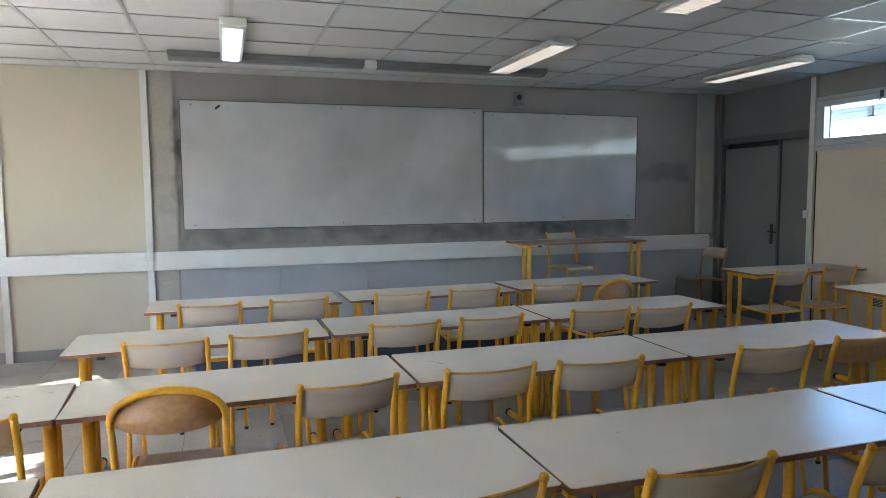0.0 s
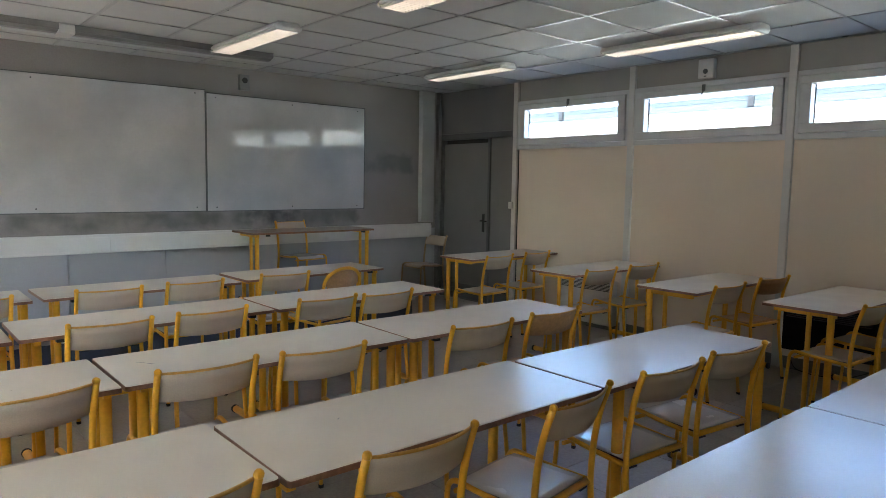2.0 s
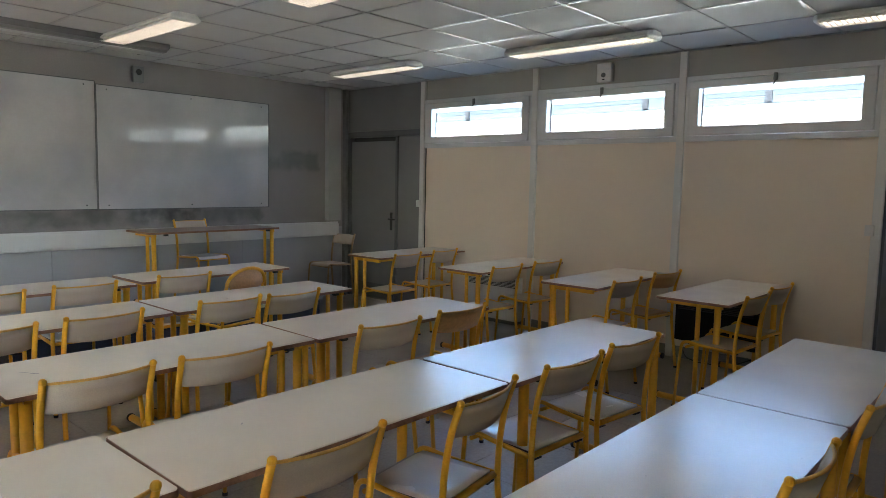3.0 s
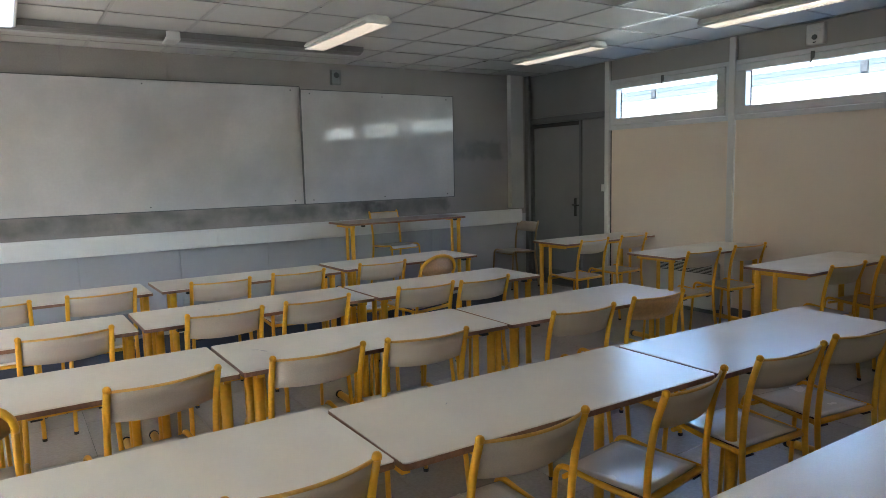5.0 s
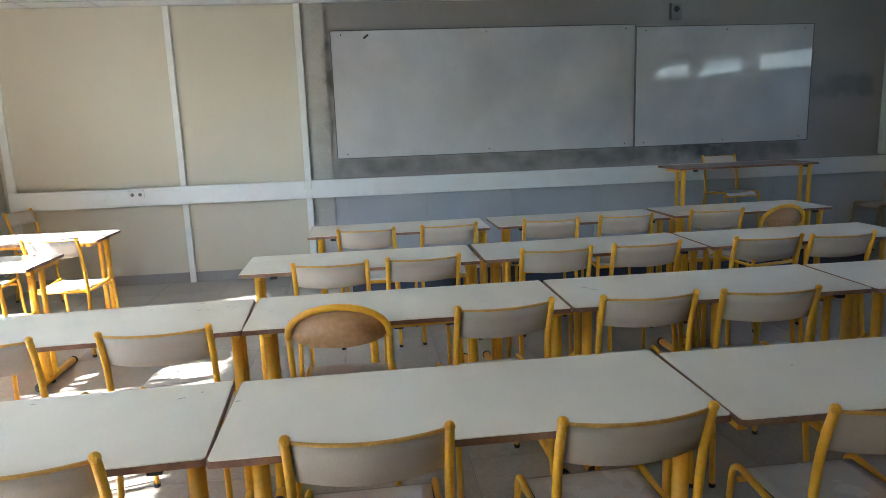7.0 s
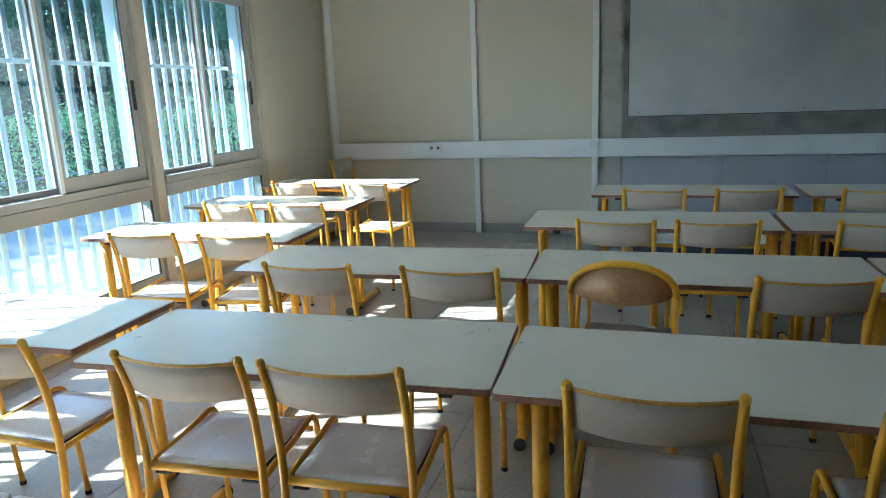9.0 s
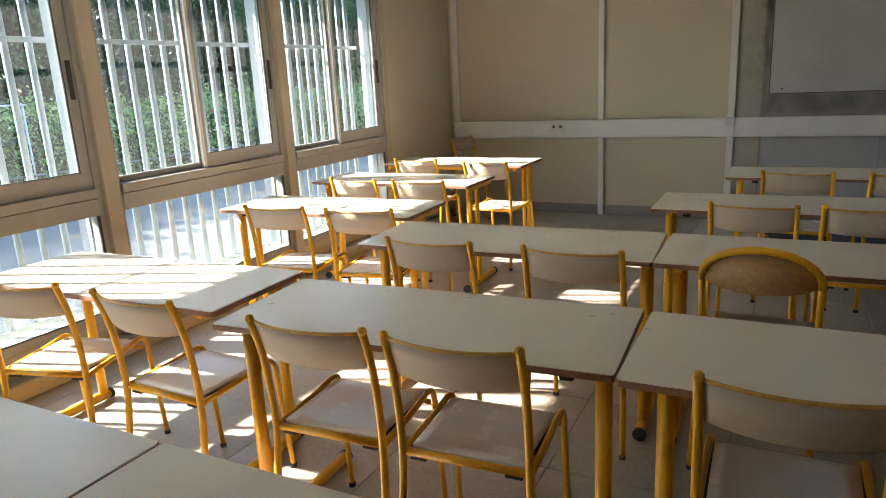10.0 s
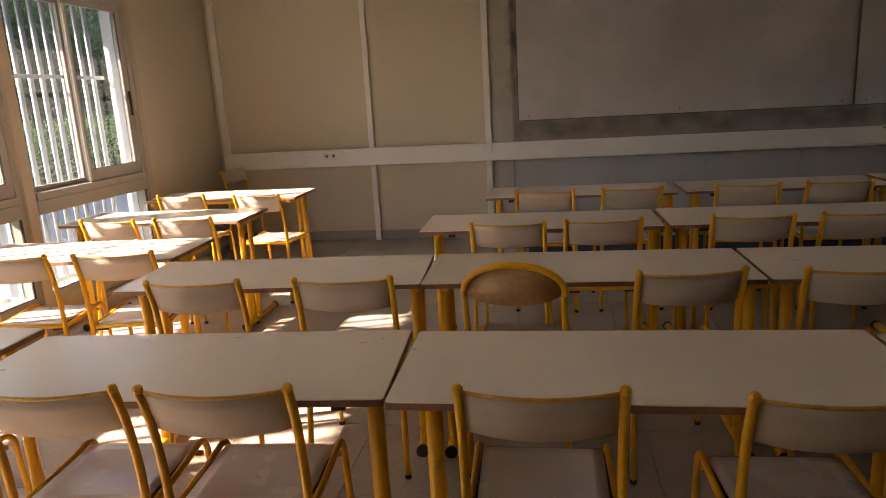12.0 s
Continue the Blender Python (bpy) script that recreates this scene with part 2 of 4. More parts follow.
def foliage(name, dark, mid, light, scale):
    """Leaves whose colour changes from leaf to leaf and from clump to clump."""
    m = bpy.data.materials.new(name)
    m.use_nodes = True
    n, l = m.node_tree.nodes, m.node_tree.links
    b = n["Principled BSDF"]
    b.inputs["Roughness"].default_value = 0.5
    geo = n.new("ShaderNodeNewGeometry")
    tc = n.new("ShaderNodeTexCoord")
    clump = n.new("ShaderNodeTexNoise")
    clump.inputs["Scale"].default_value, clump.inputs["Detail"].default_value = scale, 3.0
    l.new(tc.outputs["Object"], clump.inputs["Vector"])
    k = n.new("ShaderNodeMath")
    k.operation = 'MULTIPLY_ADD'
    l.new(geo.outputs["Random Per Island"], k.inputs[0])
    k.inputs[1].default_value = 0.55
    off = n.new("ShaderNodeMapRange")
    off.inputs["From Min"].default_value, off.inputs["From Max"].default_value = 0.32, 0.68
    off.inputs["To Min"].default_value, off.inputs["To Max"].default_value = 0.0, 0.45
    l.new(clump.outputs[0], off.inputs["Value"])
    l.new(off.outputs[0], k.inputs[2])
    r = n.new("ShaderNodeValToRGB")
    r.color_ramp.elements[0].color, r.color_ramp.elements[1].color = (*dark, 1), (*light, 1)
    r.color_ramp.elements.new(0.5).color = (*mid, 1)
    l.new(k.outputs[0], r.inputs[0])
    l.new(r.outputs[0], b.inputs["Base Color"])
    return m


M_HEDGE = foliage("hedge_leaf", (0.045, 0.085, 0.025), (0.22, 0.36, 0.10), (0.62, 0.72, 0.36), 1.1)
M_LEAF = foliage("tree_leaf", (0.035, 0.065, 0.035), (0.085, 0.14, 0.07), (0.21, 0.31, 0.12), 0.45)
M_FARLEAF = foliage("conifer_leaf", (0.010, 0.026, 0.021), (0.024, 0.052, 0.040), (0.055, 0.10, 0.062), 0.3)
M_HEDGECORE = mat("dark_green_core", (0.028, 0.042, 0.018), rough=0.9, vary=0.3, scale=3, fine=20, fine_vary=0.3, bump=0.5, bump_scale=30)


def translucent(m, share):
    """Lets light through thin leaves."""
    nt = m.node_tree
    b = nt.nodes["Principled BSDF"]
    t = nt.nodes.new("ShaderNodeBsdfTranslucent")
    nt.links.new(b.inputs["Base Color"].links[0].from_socket, t.inputs[0])
    mx = nt.nodes.new("ShaderNodeMixShader")
    mx.inputs[0].default_value = share
    nt.links.new(b.outputs[0], mx.inputs[1])
    nt.links.new(t.outputs[0], mx.inputs[2])
    nt.links.new(mx.outputs[0], nt.nodes["Material Output"].inputs[0])


translucent(M_HEDGE, 0.5)
translucent(M_LEAF, 0.45)
translucent(M_FARLEAF, 0.3)
M_RED = mat("red_plastic", (0.55, 0.05, 0.03), rough=0.5, vary=0.1)
M_BARK = mat("bark", (0.08, 0.065, 0.05), rough=0.9, vary=0.2, bump=0.5, bump_scale=30)
M_CONCRETE = mat("concrete", (0.42, 0.41, 0.39), rough=0.9, vary=0.08, scale=1.5, fine=60, bump=0.2)
M_FENCE = mat("fence_steel", (0.12, 0.125, 0.125), rough=0.5, metal=0.5, vary=0.1)
M_FASCIA = mat("blue_fascia", (0.023, 0.027, 0.029), rough=0.8, spec=0.08, vary=0.05)
M_GUTTER = mat("blue_board", (0.029, 0.034, 0.036), rough=0.8, spec=0.08, vary=0.05)
M_RENDERED = mat("white_render", (0.40, 0.385, 0.36), rough=0.8, vary=0.05)


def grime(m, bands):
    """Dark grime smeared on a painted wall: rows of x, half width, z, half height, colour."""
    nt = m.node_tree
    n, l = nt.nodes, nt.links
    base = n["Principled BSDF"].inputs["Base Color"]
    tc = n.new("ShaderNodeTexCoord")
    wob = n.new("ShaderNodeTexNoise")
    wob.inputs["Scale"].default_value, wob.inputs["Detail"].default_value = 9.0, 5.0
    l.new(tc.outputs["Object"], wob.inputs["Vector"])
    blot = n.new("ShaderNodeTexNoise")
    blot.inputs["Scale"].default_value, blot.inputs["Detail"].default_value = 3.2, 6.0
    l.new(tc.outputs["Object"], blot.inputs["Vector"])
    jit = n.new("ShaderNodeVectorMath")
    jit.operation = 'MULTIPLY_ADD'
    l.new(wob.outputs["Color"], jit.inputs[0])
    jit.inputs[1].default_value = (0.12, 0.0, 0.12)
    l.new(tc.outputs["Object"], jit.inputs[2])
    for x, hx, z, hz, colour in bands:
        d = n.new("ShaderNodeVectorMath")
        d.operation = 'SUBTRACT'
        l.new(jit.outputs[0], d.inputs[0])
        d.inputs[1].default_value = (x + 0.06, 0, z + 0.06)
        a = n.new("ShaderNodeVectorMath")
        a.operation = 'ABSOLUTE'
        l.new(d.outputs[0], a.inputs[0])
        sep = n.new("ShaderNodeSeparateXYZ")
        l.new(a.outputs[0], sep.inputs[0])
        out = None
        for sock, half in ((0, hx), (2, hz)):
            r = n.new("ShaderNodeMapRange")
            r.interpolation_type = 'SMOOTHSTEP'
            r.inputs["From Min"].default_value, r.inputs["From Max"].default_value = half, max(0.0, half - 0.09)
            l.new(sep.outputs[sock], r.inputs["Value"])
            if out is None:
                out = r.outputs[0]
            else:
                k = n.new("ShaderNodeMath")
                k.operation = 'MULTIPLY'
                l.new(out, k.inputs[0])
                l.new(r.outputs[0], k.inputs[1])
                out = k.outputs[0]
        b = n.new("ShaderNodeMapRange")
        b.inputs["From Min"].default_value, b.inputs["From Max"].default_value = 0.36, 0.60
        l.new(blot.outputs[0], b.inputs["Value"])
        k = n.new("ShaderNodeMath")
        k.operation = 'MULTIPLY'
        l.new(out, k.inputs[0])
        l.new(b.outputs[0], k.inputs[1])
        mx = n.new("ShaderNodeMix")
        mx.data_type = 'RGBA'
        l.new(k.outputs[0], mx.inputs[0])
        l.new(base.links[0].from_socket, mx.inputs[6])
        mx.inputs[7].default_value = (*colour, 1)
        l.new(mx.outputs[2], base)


grime(M_RAWSTRIP, ((-3.07, 0.07, 1.85, 0.48, (0.09, 0.085, 0.075)),))
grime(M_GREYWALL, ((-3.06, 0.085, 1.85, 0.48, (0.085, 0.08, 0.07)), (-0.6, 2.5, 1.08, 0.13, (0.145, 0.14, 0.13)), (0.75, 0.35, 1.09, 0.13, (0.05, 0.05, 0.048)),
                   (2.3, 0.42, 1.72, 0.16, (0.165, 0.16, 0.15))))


# ---------------------------------------------------------------- building helpers
def part(name, bm, material, parent=None, label=""):
    """Links a bmesh as one mesh object under a thing or a part."""
    me = bpy.data.meshes.new(name)
    bm.normal_update()
    bm.to_mesh(me)
    bm.free()
    me.materials.append(material)
    ob = new(name, me)
    if parent is not None:
        ob.parent = parent
    if label:
        ob["label"] = label
    return ob


def thing(name, m, label, category, group="", kind=""):
    ob = new(name)
    ob.empty_display_size = 0.1
    ob.matrix_world = m
    return tagged(ob, label, category, group, kind)


def box(bm, x0, x1, y0, y1, z0, z1, bevel=0.0, seg=2):
    vs = [bm.verts.new((x, y, z)) for x in (x0, x1) for y in (y0, y1) for z in (z0, z1)]
    a, b, c, d, e, f, g, h = vs
    faces = [bm.faces.new(q) for q in ((a, b, d, c), (e, g, h, f), (a, e, f, b), (c, d, h, g), (a, c, g, e), (b, f, h, d))]
    bm.normal_update()
    if bevel:
        edges = list({e for f in faces for e in f.edges})
        bmesh.ops.bevel(bm, geom=edges, offset=bevel, segments=seg, affect='EDGES', profile=0.5)
    return bm


def boxes(*rows, bevel=0.0):
    bm = bmesh.new()
    for r in rows:
        box(bm, *r, bevel=bevel)
    return bm


def rounded(points, radius, steps=5):
    """A path with its inner corners rounded."""
    pts = [Vector(p) for p in points]
    out = [pts[0]]
    for a, b, c in zip(pts, pts[1:], pts[2:]):
        u, v = (a - b), (c - b)
        r = min(radius, u.length * 0.48, v.length * 0.48)
        p, q = b + u.normalized() * r, b + v.normalized() * r
        for i in range(steps + 1):
            t = i / steps
            out.append((1 - t) ** 2 * p + 2 * t * (1 - t) * b + t ** 2 * q)
    out.append(pts[-1])
    return out


def tube(bm, path, r, seg=10, cap=True, flat=1.0):
    """Sweeps a round section along a path."""
    rings = []
    prev = None
    for i, p in enumerate(path):
        d = (path[min(i + 1, len(path) - 1)] - path[max(i - 1, 0)]).normalized()
        if prev is None:
            ref = Vector((1, 0, 0)) if abs(d.x) < 0.8 else Vector((0, 0, 1))
            u = d.cross(ref).normalized()
        else:
            u = (prev - d * prev.dot(d)).normalized()
        prev = u
        v = d.cross(u)
        rings.append([bm.verts.new(p + r * (math.cos(2 * math.pi * k / seg) * u + flat * math.sin(2 * math.pi * k / seg) * v)) for k in range(seg)])
    for a, b in zip(rings, rings[1:]):
        for k in range(seg):
            f = bm.faces.new((a[k], a[(k + 1) % seg], b[(k + 1) % seg], b[k]))
            f.smooth = True
    if cap:
        bm.faces.new(rings[0][::-1])
        bm.faces.new(rings[-1])
    return bm


def rod(bm, a, b, r, seg=10):
    return tube(bm, [Vector(a), Vector(b)], r, seg)


def rounded_plate(bm, sx, sy, z0, z1, r=0.02, seg=4, bevel=0.0):
    """A plate with rounded corners, centred on the z axis."""
    ring = []
    for cx, cy, a0 in ((1, 1, 0), (-1, 1, 90), (-1, -1, 180), (1, -1, 270)):
        for k in range(seg + 1):
            a = radians(a0 + 90 * k / seg)
            ring.append((cx * (sx / 2 - r) + r * math.cos(a), cy * (sy / 2 - r) + r * math.sin(a)))
    lo = [bm.verts.new((x, y, z0)) for x, y in ring]
    hi = [bm.verts.new((x, y, z1)) for x, y in ring]
    n = len(ring)
    for k in range(n):
        bm.faces.new((lo[k], lo[(k + 1) % n], hi[(k + 1) % n], hi[k]))
    bm.faces.new(hi)
    bm.faces.new(lo[::-1])
    return bm


# ---------------------------------------------------------------- the room
XW, XE, YN, YS, H = -6.20, 3.16, 0.0, -8.80, 2.645

floor = thing("floor", pose(0, 0, 0), "grey speckled vinyl tile floor with worn thin joints", "floor", kind="structure")
part("screed", boxes((XW - 0.2, XE + 0.2, YS - 0.2, YN + 0.2, -0.12, -0.006)), M_GROUT, floor)

wall_north = thing("wall_north", pose(0, 0, 0), "front wall of beige panels and stained grey painted concrete", "wall", kind="structure")
part("beige_panel", boxes((XW, -4.56, 0.0, 0.15, 0, H), (-4.56, -3.36, 0.001, 0.15, 0, H)), M_BEIGE, wall_north, "beige wall panel")
part("grey_strip", boxes((-3.36, -3.085, 0.0, 0.15, 0, H)), M_RAWSTRIP, wall_north, "pale bare concrete strip")
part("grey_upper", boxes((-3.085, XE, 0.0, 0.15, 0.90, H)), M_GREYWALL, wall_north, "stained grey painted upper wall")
for i, (a, b) in enumerate(((-3.085, -2.152), (-2.148, -1.272), (-1.268, -0.402), (-0.398, 0.598), (0.602, 1.598), (1.602, XE))):
    part("lower_panel", boxes((a, b, 0.0, 0.15, 0.0, 0.90)), M_LOWPANEL, wall_north, "grey-blue lower wall panel")
part("backing", boxes((XW - 0.3, XE + 0.3, 0.15, 0.25, -0.1, H + 0.26)), M_CONCRETE, wall_north)

trims = thing("trim", pose(0, 0, 0), "white painted cover posts and strips on the walls", "trim", kind="structure")
for x, w in ((-6.12, 0.07), (-4.535, 0.055), (-3.335, 0.06)):
    part("post", boxes((x - w / 2, x + w / 2, -0.035, -0.0005, 0, H), bevel=0.004), M_WHITE, trims)
part("thin_strip", boxes((-3.095, -3.075, -0.012, -0.0005, 0, H)), M_GREYWALL, trims)
for x in (-2.15, -1.27):
    part("thin_strip", boxes((x - 0.008, x + 0.008, -0.004, -0.0005, 2.41, H)), M_GREYWALL, trims)
    part("thin_strip", boxes((x - 0.006, x + 0.006, -0.004, -0.0005, 0.97, 1.155)), M_GREYWALL, trims)
part("post", boxes((2.775, 2.975, -0.08, -0.0005, 0.98, H), bevel=0.006), M_GREYPOST, trims, "pale grey boxed-in pipe cover")
part("dark_corner_post", boxes((3.06, 3.10, -0.07, -0.0005, 0, H), bevel=0.004), M_GREYDOOR, trims)

ceiling = thing("ceiling", pose(0, 0, 0), "white mineral tile ceiling on a thin metal grid", "ceiling", kind="structure")
GX, GY, GSX, GSY = -0.69, -0.92, 0.631, 0.59


def build_ceiling():
    bm, bars = bmesh.new(), bmesh.new()
    xs = [XW] + [GX + GSX * k for k in range(-12, 12) if XW + 0.02 < GX + GSX * k < XE - 0.02] + [XE]
    ys = [YS] + [GY + GSY * k for k in range(-16, 3) if YS + 0.02 < GY + GSY * k < YN - 0.02] + [YN]
    for x0, x1 in zip(xs, xs[1:]):
        for y0, y1 in zip(ys, ys[1:]):
            box(bm, x0 + 0.008, x1 - 0.008, y0 + 0.006, y1 - 0.006, H + random.uniform(0.001, 0.004), H + 0.03)
    for x in xs[1:-1]:
        box(bars, x - 0.0125, x + 0.0125, YS, YN, H - 0.003, H + 0.0005)
    for y in ys[1:-1]:
        box(bars, XW, XE, y - 0.009, y + 0.009, H - 0.0042, H - 0.0008)
    part("tile_field", bm, M_TILE, ceiling)
    part("grid_bars", bars, M_TBAR, ceiling)
    part("slab", boxes((XW - 0.25, XE + 0.25, YS - 0.25, YN + 0.25, H + 0.25, H + 0.4)), M_CONCRETE, ceiling)


build_ceiling()

# right-hand wall with its door and high windows
POSTS_E = (-1.36, -2.925, -4.445, -5.945)
wall_east = thing("wall_east", pose(0, 0, 0), "beige panelled side wall under a band of high windows", "wall", kind="structure")
EP = XE - 0.0
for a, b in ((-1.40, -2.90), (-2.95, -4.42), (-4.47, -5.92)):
    part("beige_panel", boxes((EP, EP + 0.1, b + 0.005, a - 0.005, 0.0, 1.885)), M_BEIGE_LIFTED, wall_east, "pinkish beige wall panel, lightened to stand in for light")
part("head", boxes((EP, EP + 0.1, -5.92, -1.40, 2.43, H + 0.26)), M_TAUPEHEAD, wall_east, "taupe panel over the windows")
part("door_head", boxes((EP, EP + 0.1, -1.40, 0.15, 2.115, H + 0.26)), M_GREYDOOR, wall_east, "grey painted panel over the door")
part("rear_panel", boxes((EP, EP + 0.1, YS - 0.1, -7.05, 0.0, H + 0.26)), M_BEIGE, wall_east)
part("rear_head", boxes((EP, EP + 0.1, -7.05, -5.92, 2.115, H + 0.26)), M_GREYDOOR, wall_east)
for y in POSTS_E:
    part("post", boxes((EP - 0.035, EP - 0.0005, y - 0.032, y + 0.032, 0, H), bevel=0.004), M_WHITE, trims)
part("skirting", boxes((EP - 0.012, EP - 0.0005, -5.9, -1.40, 0, 0.10)), M_GREYDOOR, trims)
part("skirting", boxes((XW, -3.09, -0.012, -0.0005, 0, 0.10)), M_GREYWALL, trims, "grey skirting")

def lever_handle(parent, m, material):
    bm = bmesh.new()
    box(bm, -0.02, 0.02, -0.004, 0.008, -0.11, 0.11, bevel=0.004)
    rod(bm, (0, 0.008, 0.03), (0, 0.05, 0.03), 0.008)
    tube(bm, rounded([(0, 0.05, 0.03), (0, 0.055, 0.03), (-0.11, 0.055, 0.028)], 0.01), 0.008)
    ob = part("door_handle", bm, material, parent, "dark metal lever handle on a long plate")
    ob.matrix_local = m
    return ob


def door_east(name, y_hinge, w1, w2, label):
    """A grey door leaf with a narrow second leaf in the right-hand wall, from y_hinge towards the back."""
    d = thing(name, pose(0, 0, 0), label, "door", kind="structure")
    x = EP
    y0, y1, y2 = y_hinge, y_hinge - w1, y_hinge - w1 - 0.04 - w2
    part("door_frame", boxes((x - 0.02, x + 0.09, y0 - 0.001, y0 + 0.06, 0, 2.0385), (x - 0.02, x + 0.09, y1 - 0.038, y1 - 0.002, 0, 2.0385),
                             (x - 0.004, x + 0.09, y2 - 0.03, y0 + 0.06, 2.04, 2.112), bevel=0.003), M_GREYFRAME, d, "dark grey steel frame")
    part("leaf", boxes((x + 0.005, x + 0.045, y1 + 0.003, y0 - 0.006, 0.008, 1.985), bevel=0.003), M_GREYDOOR, d)
    part("narrow_leaf", boxes((x - 0.004, x + 0.045, y2, y1 - 0.045, 0.008, 2.033), bevel=0.003), M_GREYDOOR, d)
    part("gap", boxes((x + 0.05, x + 0.088, y2 - 0.06, y0 + 0.058, 0, 2.039), (x + 0.0905, x + 0.1, y2 - 0.08, y0 + 0.12, -0.1, 2.114)), M_DARKHOLE, d)
    bm = bmesh.new()
    for z in (0.25, 1.0, 1.75):
        rod(bm, (x - 0.004, y0 - 0.004, z - 0.05), (x - 0.004, y0 - 0.004, z + 0.05), 0.008)
    part("hinges", bm, M_GREYFRAME, d)
    lever_handle(d, pose(x + 0.004, y1 + 0.08, 1.0, 0, 0, 90), M_BLACK)
    part("kick_plate", boxes((x + 0.001, x + 0.0045, y1 + 0.03, y0 - 0.03, 0.02, 0.2)), M_GREYFRAME, d)
    return d


door_east("door_1", -0.06, 0.84, 0.40, "grey painted metal door with a narrow side leaf, closed")
door_east("door_2", -6.06, 0.66, 0.28, "grey painted door with a narrow side leaf, closed")


def high_window(name, ya, yb):
    """A shallow bottom-hung window high in the right-hand wall."""
    w = thing(name, pose(0, 0, 0), "high shallow window with a pale grey frame, overexposed sky behind", "window", kind="structure")
    x, z0, z1 = EP, 1.885, 2.43
    part("outer_frame", boxes((x - 0.03, x + 0.1, yb, ya, z0, z0 + 0.045), (x - 0.03, x + 0.1, yb, ya, z1 - 0.04, z1),
                              (x - 0.03, x + 0.1, ya - 0.03, ya, z0 + 0.045, z1 - 0.04), (x - 0.03, x + 0.1, yb, yb + 0.03, z0 + 0.045, z1 - 0.04), bevel=0.003),
         M_LIGHTFRAME, w)
    a, b, c, d = ya - 0.035, yb + 0.035, z0 + 0.05, z1 - 0.045
    part("sash", boxes((x - 0.045, x + 0.05, b, a, c, c + 0.075), (x - 0.045, x + 0.05, b, a, d - 0.06, d),
                       (x - 0.045, x + 0.05, a - 0.084, a, c + 0.075, d - 0.06), (x - 0.045, x + 0.05, b, b + 0.084, c + 0.075, d - 0.06), bevel=0.005), M_LIGHTFRAME, w)
    p = part("pane", boxes((x + 0.040, x + 0.048, b + 0.086, a - 0.086, c + 0.077, d - 0.062)), M_GLASS, w)
    p.visible_shadow = False
    part("gasket", boxes((x + 0.032, x + 0.0395, a - 0.0925, a - 0.0845, c + 0.0755, d - 0.0605), (x + 0.032, x + 0.0395, b + 0.0845, b + 0.0925, c + 0.0755, d - 0.0605),
                         (x + 0.032, x + 0.0395, b + 0.0926, a - 0.0926, c + 0.0755, c + 0.0805)), M_BLACK, w, "thin black rubber gasket")
    bm = bmesh.new()
    ym = (a + b) / 2
    box(bm, x - 0.06, x - 0.044, ym - 0.015, ym + 0.015, d - 0.045, d + 0.015, bevel=0.004)
    rod(bm, (x - 0.055, ym, d - 0.04), (x - 0.065, ym + 0.012, d - 0.085), 0.006)
    part("latch", bm, M_GREYFRAME, w, "small dark metal latch")
    return w


high_window("window_1", -1.395, -2.892)
high_window("window_2", -2.958, -4.412)
high_window("window_3", -4.478, -5.912)

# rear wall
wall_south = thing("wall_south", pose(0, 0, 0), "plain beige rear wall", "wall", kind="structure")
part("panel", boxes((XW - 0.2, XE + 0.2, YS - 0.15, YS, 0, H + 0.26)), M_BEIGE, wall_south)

# left-hand wall: tall sliding windows over low fixed lights
POSTS_W = (-1.435, -2.845, -4.39, -5.94, -7.49)
WT = 2.30
wall_west = thing("wall_west", pose(0, 0, 0), "beige wall under and beside the tall barred windows", "wall", kind="structure")
part("beige_panel", boxes((XW - 0.12, XW, -1.40, 0.15, 0, H + 0.26)), M_BEIGE, wall_west, "beige wall panel")
part("sill_wall", boxes((XW - 0.12, XW, YS - 0.1, -1.40, -0.1, 0.205)), M_BEIGE, wall_west)
part("head", boxes((XW - 0.12, XW, YS - 0.1, -1.40, WT + 0.06, H + 0.26)), M_BEIGE, wall_west)
part("rear_panel", boxes((XW - 0.12, XW, YS - 0.1, -7.53, 0.206, WT + 0.0595)), M_BEIGE, wall_west)
part("pipe_casing", boxes((XW + 0.0005, XW + 0.10, YS + 0.001, -1.40, 0.0005, 0.085), bevel=0.006), M_BEIGE, trims, "low beige pipe casing along the wall")
part("casing_lip", boxes((XW + 0.0005, XW + 0.106, YS + 0.001, -1.40, 0.0855, 0.097), bevel=0.003), M_TAUPE, trims)
for y in POSTS_W[1:]:
    part("post", boxes((XW + 0.0005, XW + 0.05, y - 0.045, y + 0.045, 0, H), bevel=0.004), M_CREAMPOST, trims, "cream painted window post")
part("post", boxes((XW + 0.0005, XW + 0.03, -1.43, -1.37, 0, H), bevel=0.004), M_CREAMPOST, trims)


